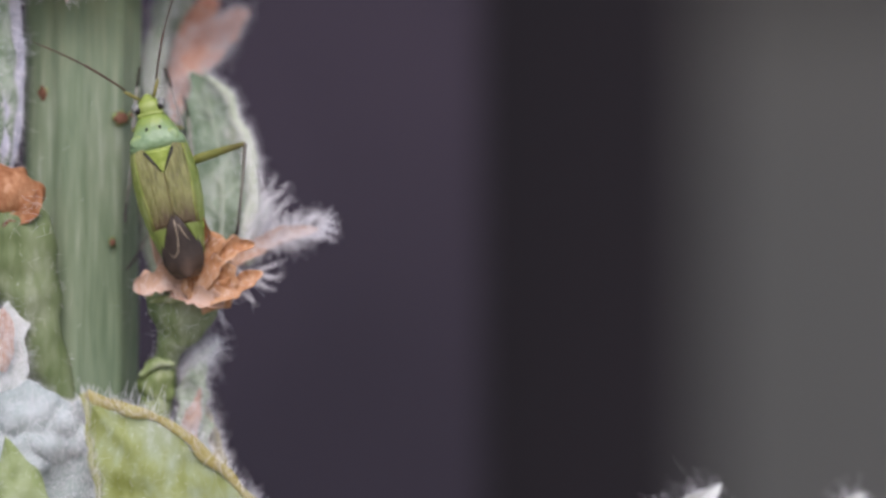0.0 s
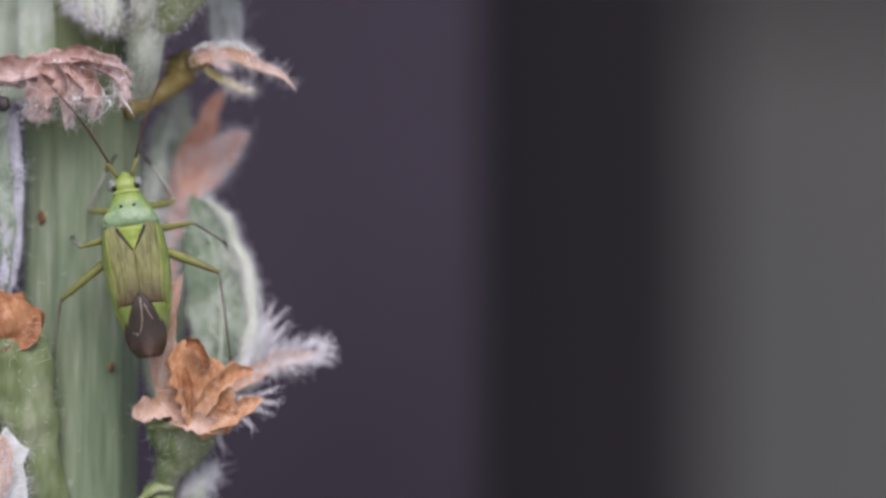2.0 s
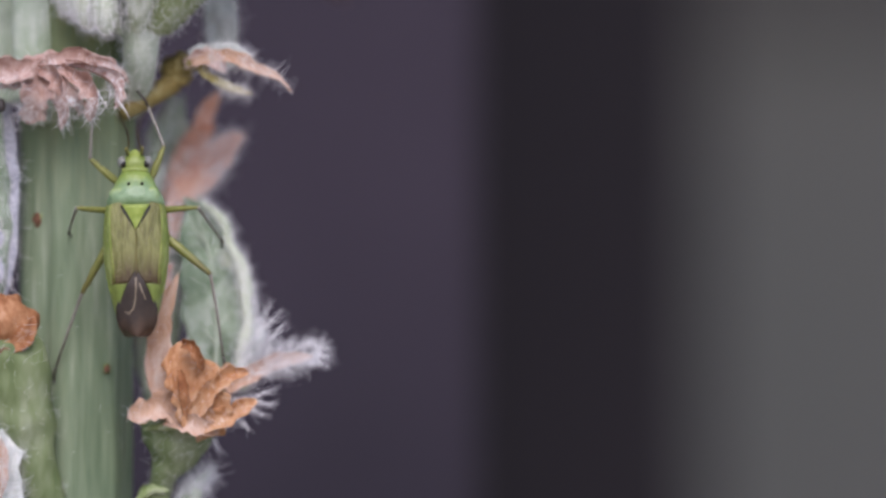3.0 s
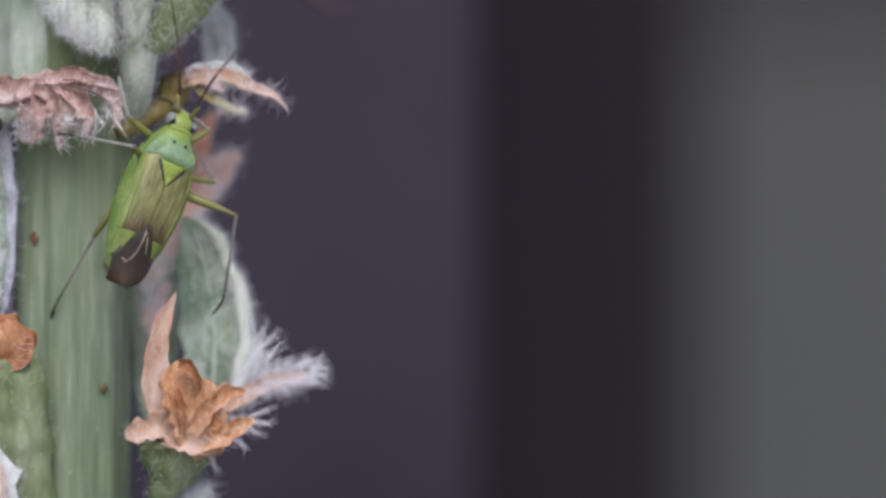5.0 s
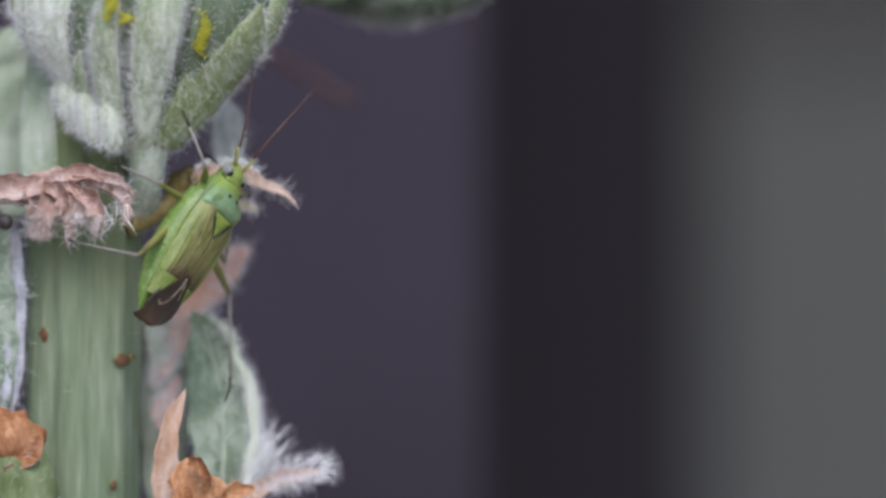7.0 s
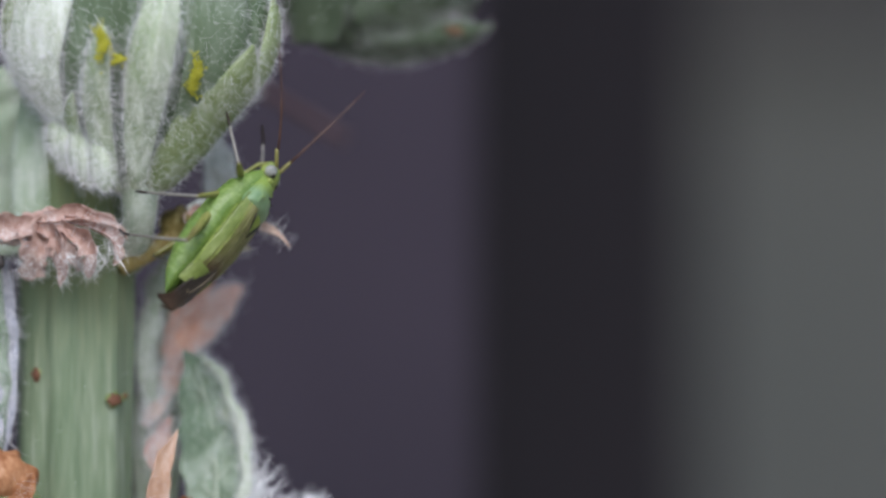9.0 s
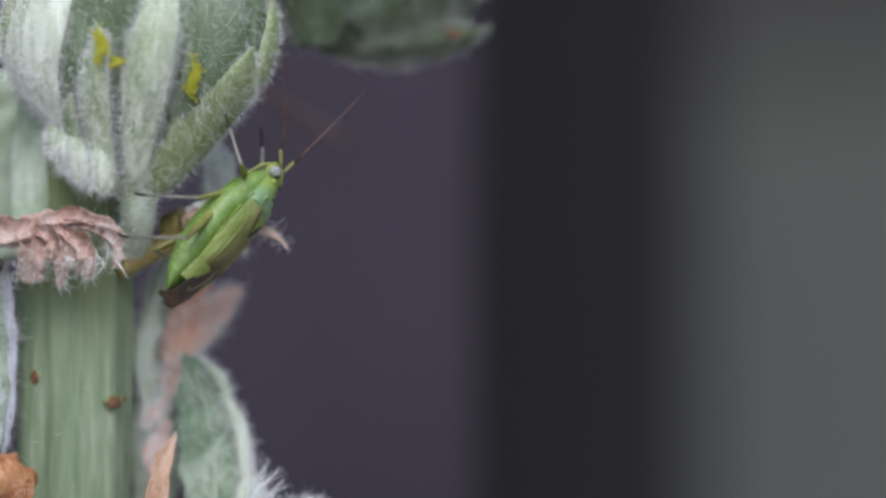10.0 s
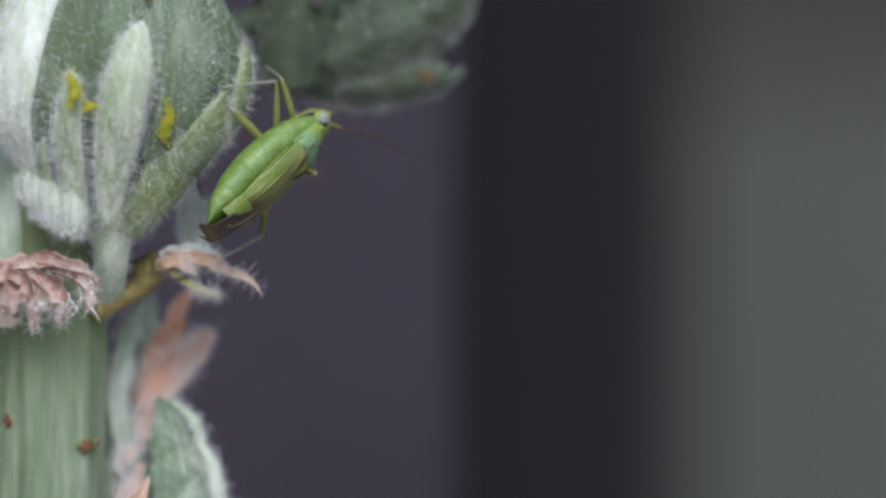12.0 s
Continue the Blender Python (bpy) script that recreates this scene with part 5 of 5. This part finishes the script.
HINTS = {"hind": [(-1.2, -1.1, -0.1, 0.0, -1.0), (-1, -1, -1, -1, -0.2), (-0.9, -0.8, -0.45, -0.3, 0.1)],
         "middle": [(-0.3, -0.3, 0.0, 0.0, -0.5), (-1, -1, -1, -1, -0.5), (0.3, 0.2, -0.2, 0.0, 1.0)],
         "front": [(0.2, 0.1, 0.0, 0.0, -0.2), (-1, -1, -1, -1, -0.6), (0.3, 0.2, 0.0, 0.2, 1.0)]}


def leg_rows(key, times, bodies):
    which, sx = key
    hip, fl, tl, ft = LEGS[which]
    hip = Vector((sx * hip[0], hip[1], hip[2])) * MM
    a, b = fl * MM, (tl + ft * 0.9) * MM
    climb = {"front": Vector((sx, 0.6, 0.1)), "middle": Vector((sx, -0.1, 0.3)), "hind": Vector((sx, -1.1, 0.1)) if sx < 0 else Vector((sx, -0.3, 0.4))}[which]
    aside = {"front": Vector((sx, 0.5, 0.1)), "middle": Vector((sx, -0.1, 0.2)), "hind": Vector((sx, -0.35, 0.2))}[which]
    femurs, shins = [], []
    for t, m in zip(times, bodies):
        x, y, d = glide(FEET[key], t)
        k = min(1.0, max(0.0, (t - 6.0) / 0.4))
        if which == "hind" and sx < 0:
            climb = Vector((sx, float(np.interp(t, [3.2, 4.2], [-0.35, -1.1])), 0.2))
        turn = m.inverted().to_3x3()
        if sx < 0:
            toward = turn @ Vector([float(np.interp(t, HINT_TIMES, row)) for row in HINTS[which]])
            hint = climb.lerp(toward, k)
        else:
            below = turn @ Vector((1, 0.2, -0.9))
            late = min(1.0, max(0.0, (t - 11.0) / 0.4)) if which == "hind" else 0.0
            back = Vector((sx, -1.2, -0.2)) if which == "hind" else aside
            turned = min(1.0, max(0.0, (t - 8.0) / 0.6))
            hint = climb.lerp(aside, k).lerp(back, turned).lerp(below, late)
        early = min(1.0, max(0.0, ((2.2 if which == "front" else 0.6) - t) / 0.3))
        if sx < 0 or which != "hind":
            hint = hint.lerp(Vector((sx * 0.25, -0.6 if which == "hind" else 0.2, -0.8)), early)
        goal = m.inverted() @ W(x, y, d) - hip
        r = min(max(goal.length, abs(a - b) * 1.05), (a + b) * 0.995)
        g = goal.normalized()
        along = (a * a + r * r - b * b) / (2 * r)
        off = math.sqrt(max(0.0, a * a - along * along))
        n = hint - g * hint.dot(g)
        n.normalize()
        knee = g * along + n * off
        fm = frame_of(hip, knee, n)
        sm = frame_of(hip + knee, g * r - knee, n)
        femurs.append((t, fm))
        shins.append((t, fm.inverted() @ sm))
    return femurs, shins


def motions():
    times = [round(0.1 * i, 1) for i in range(121)]
    bodies = [body_pose(t) for t in times]
    walk(bug, list(zip(times, bodies)))
    for key, (femur, shin, foot) in limbs.items():
        femurs, shins = leg_rows(key, times, bodies)
        walk(femur, femurs)
        walk(shin, shins)
        walk(foot, shins)
    for sx, feeler in feelers.items():
        root = Vector((sx * 0.26, 1.66, 0.16)) * MM
        rows = []
        for t, m in zip(times, bodies):
            x, y, d = glide(FEELER_TIPS[sx], t)
            rows.append((t, frame_of(root, m.inverted() @ W(x, y, d) - root, Vector((-sx * 0.8, 0.3, 0.6)))))
        walk(feeler, rows)


motions()
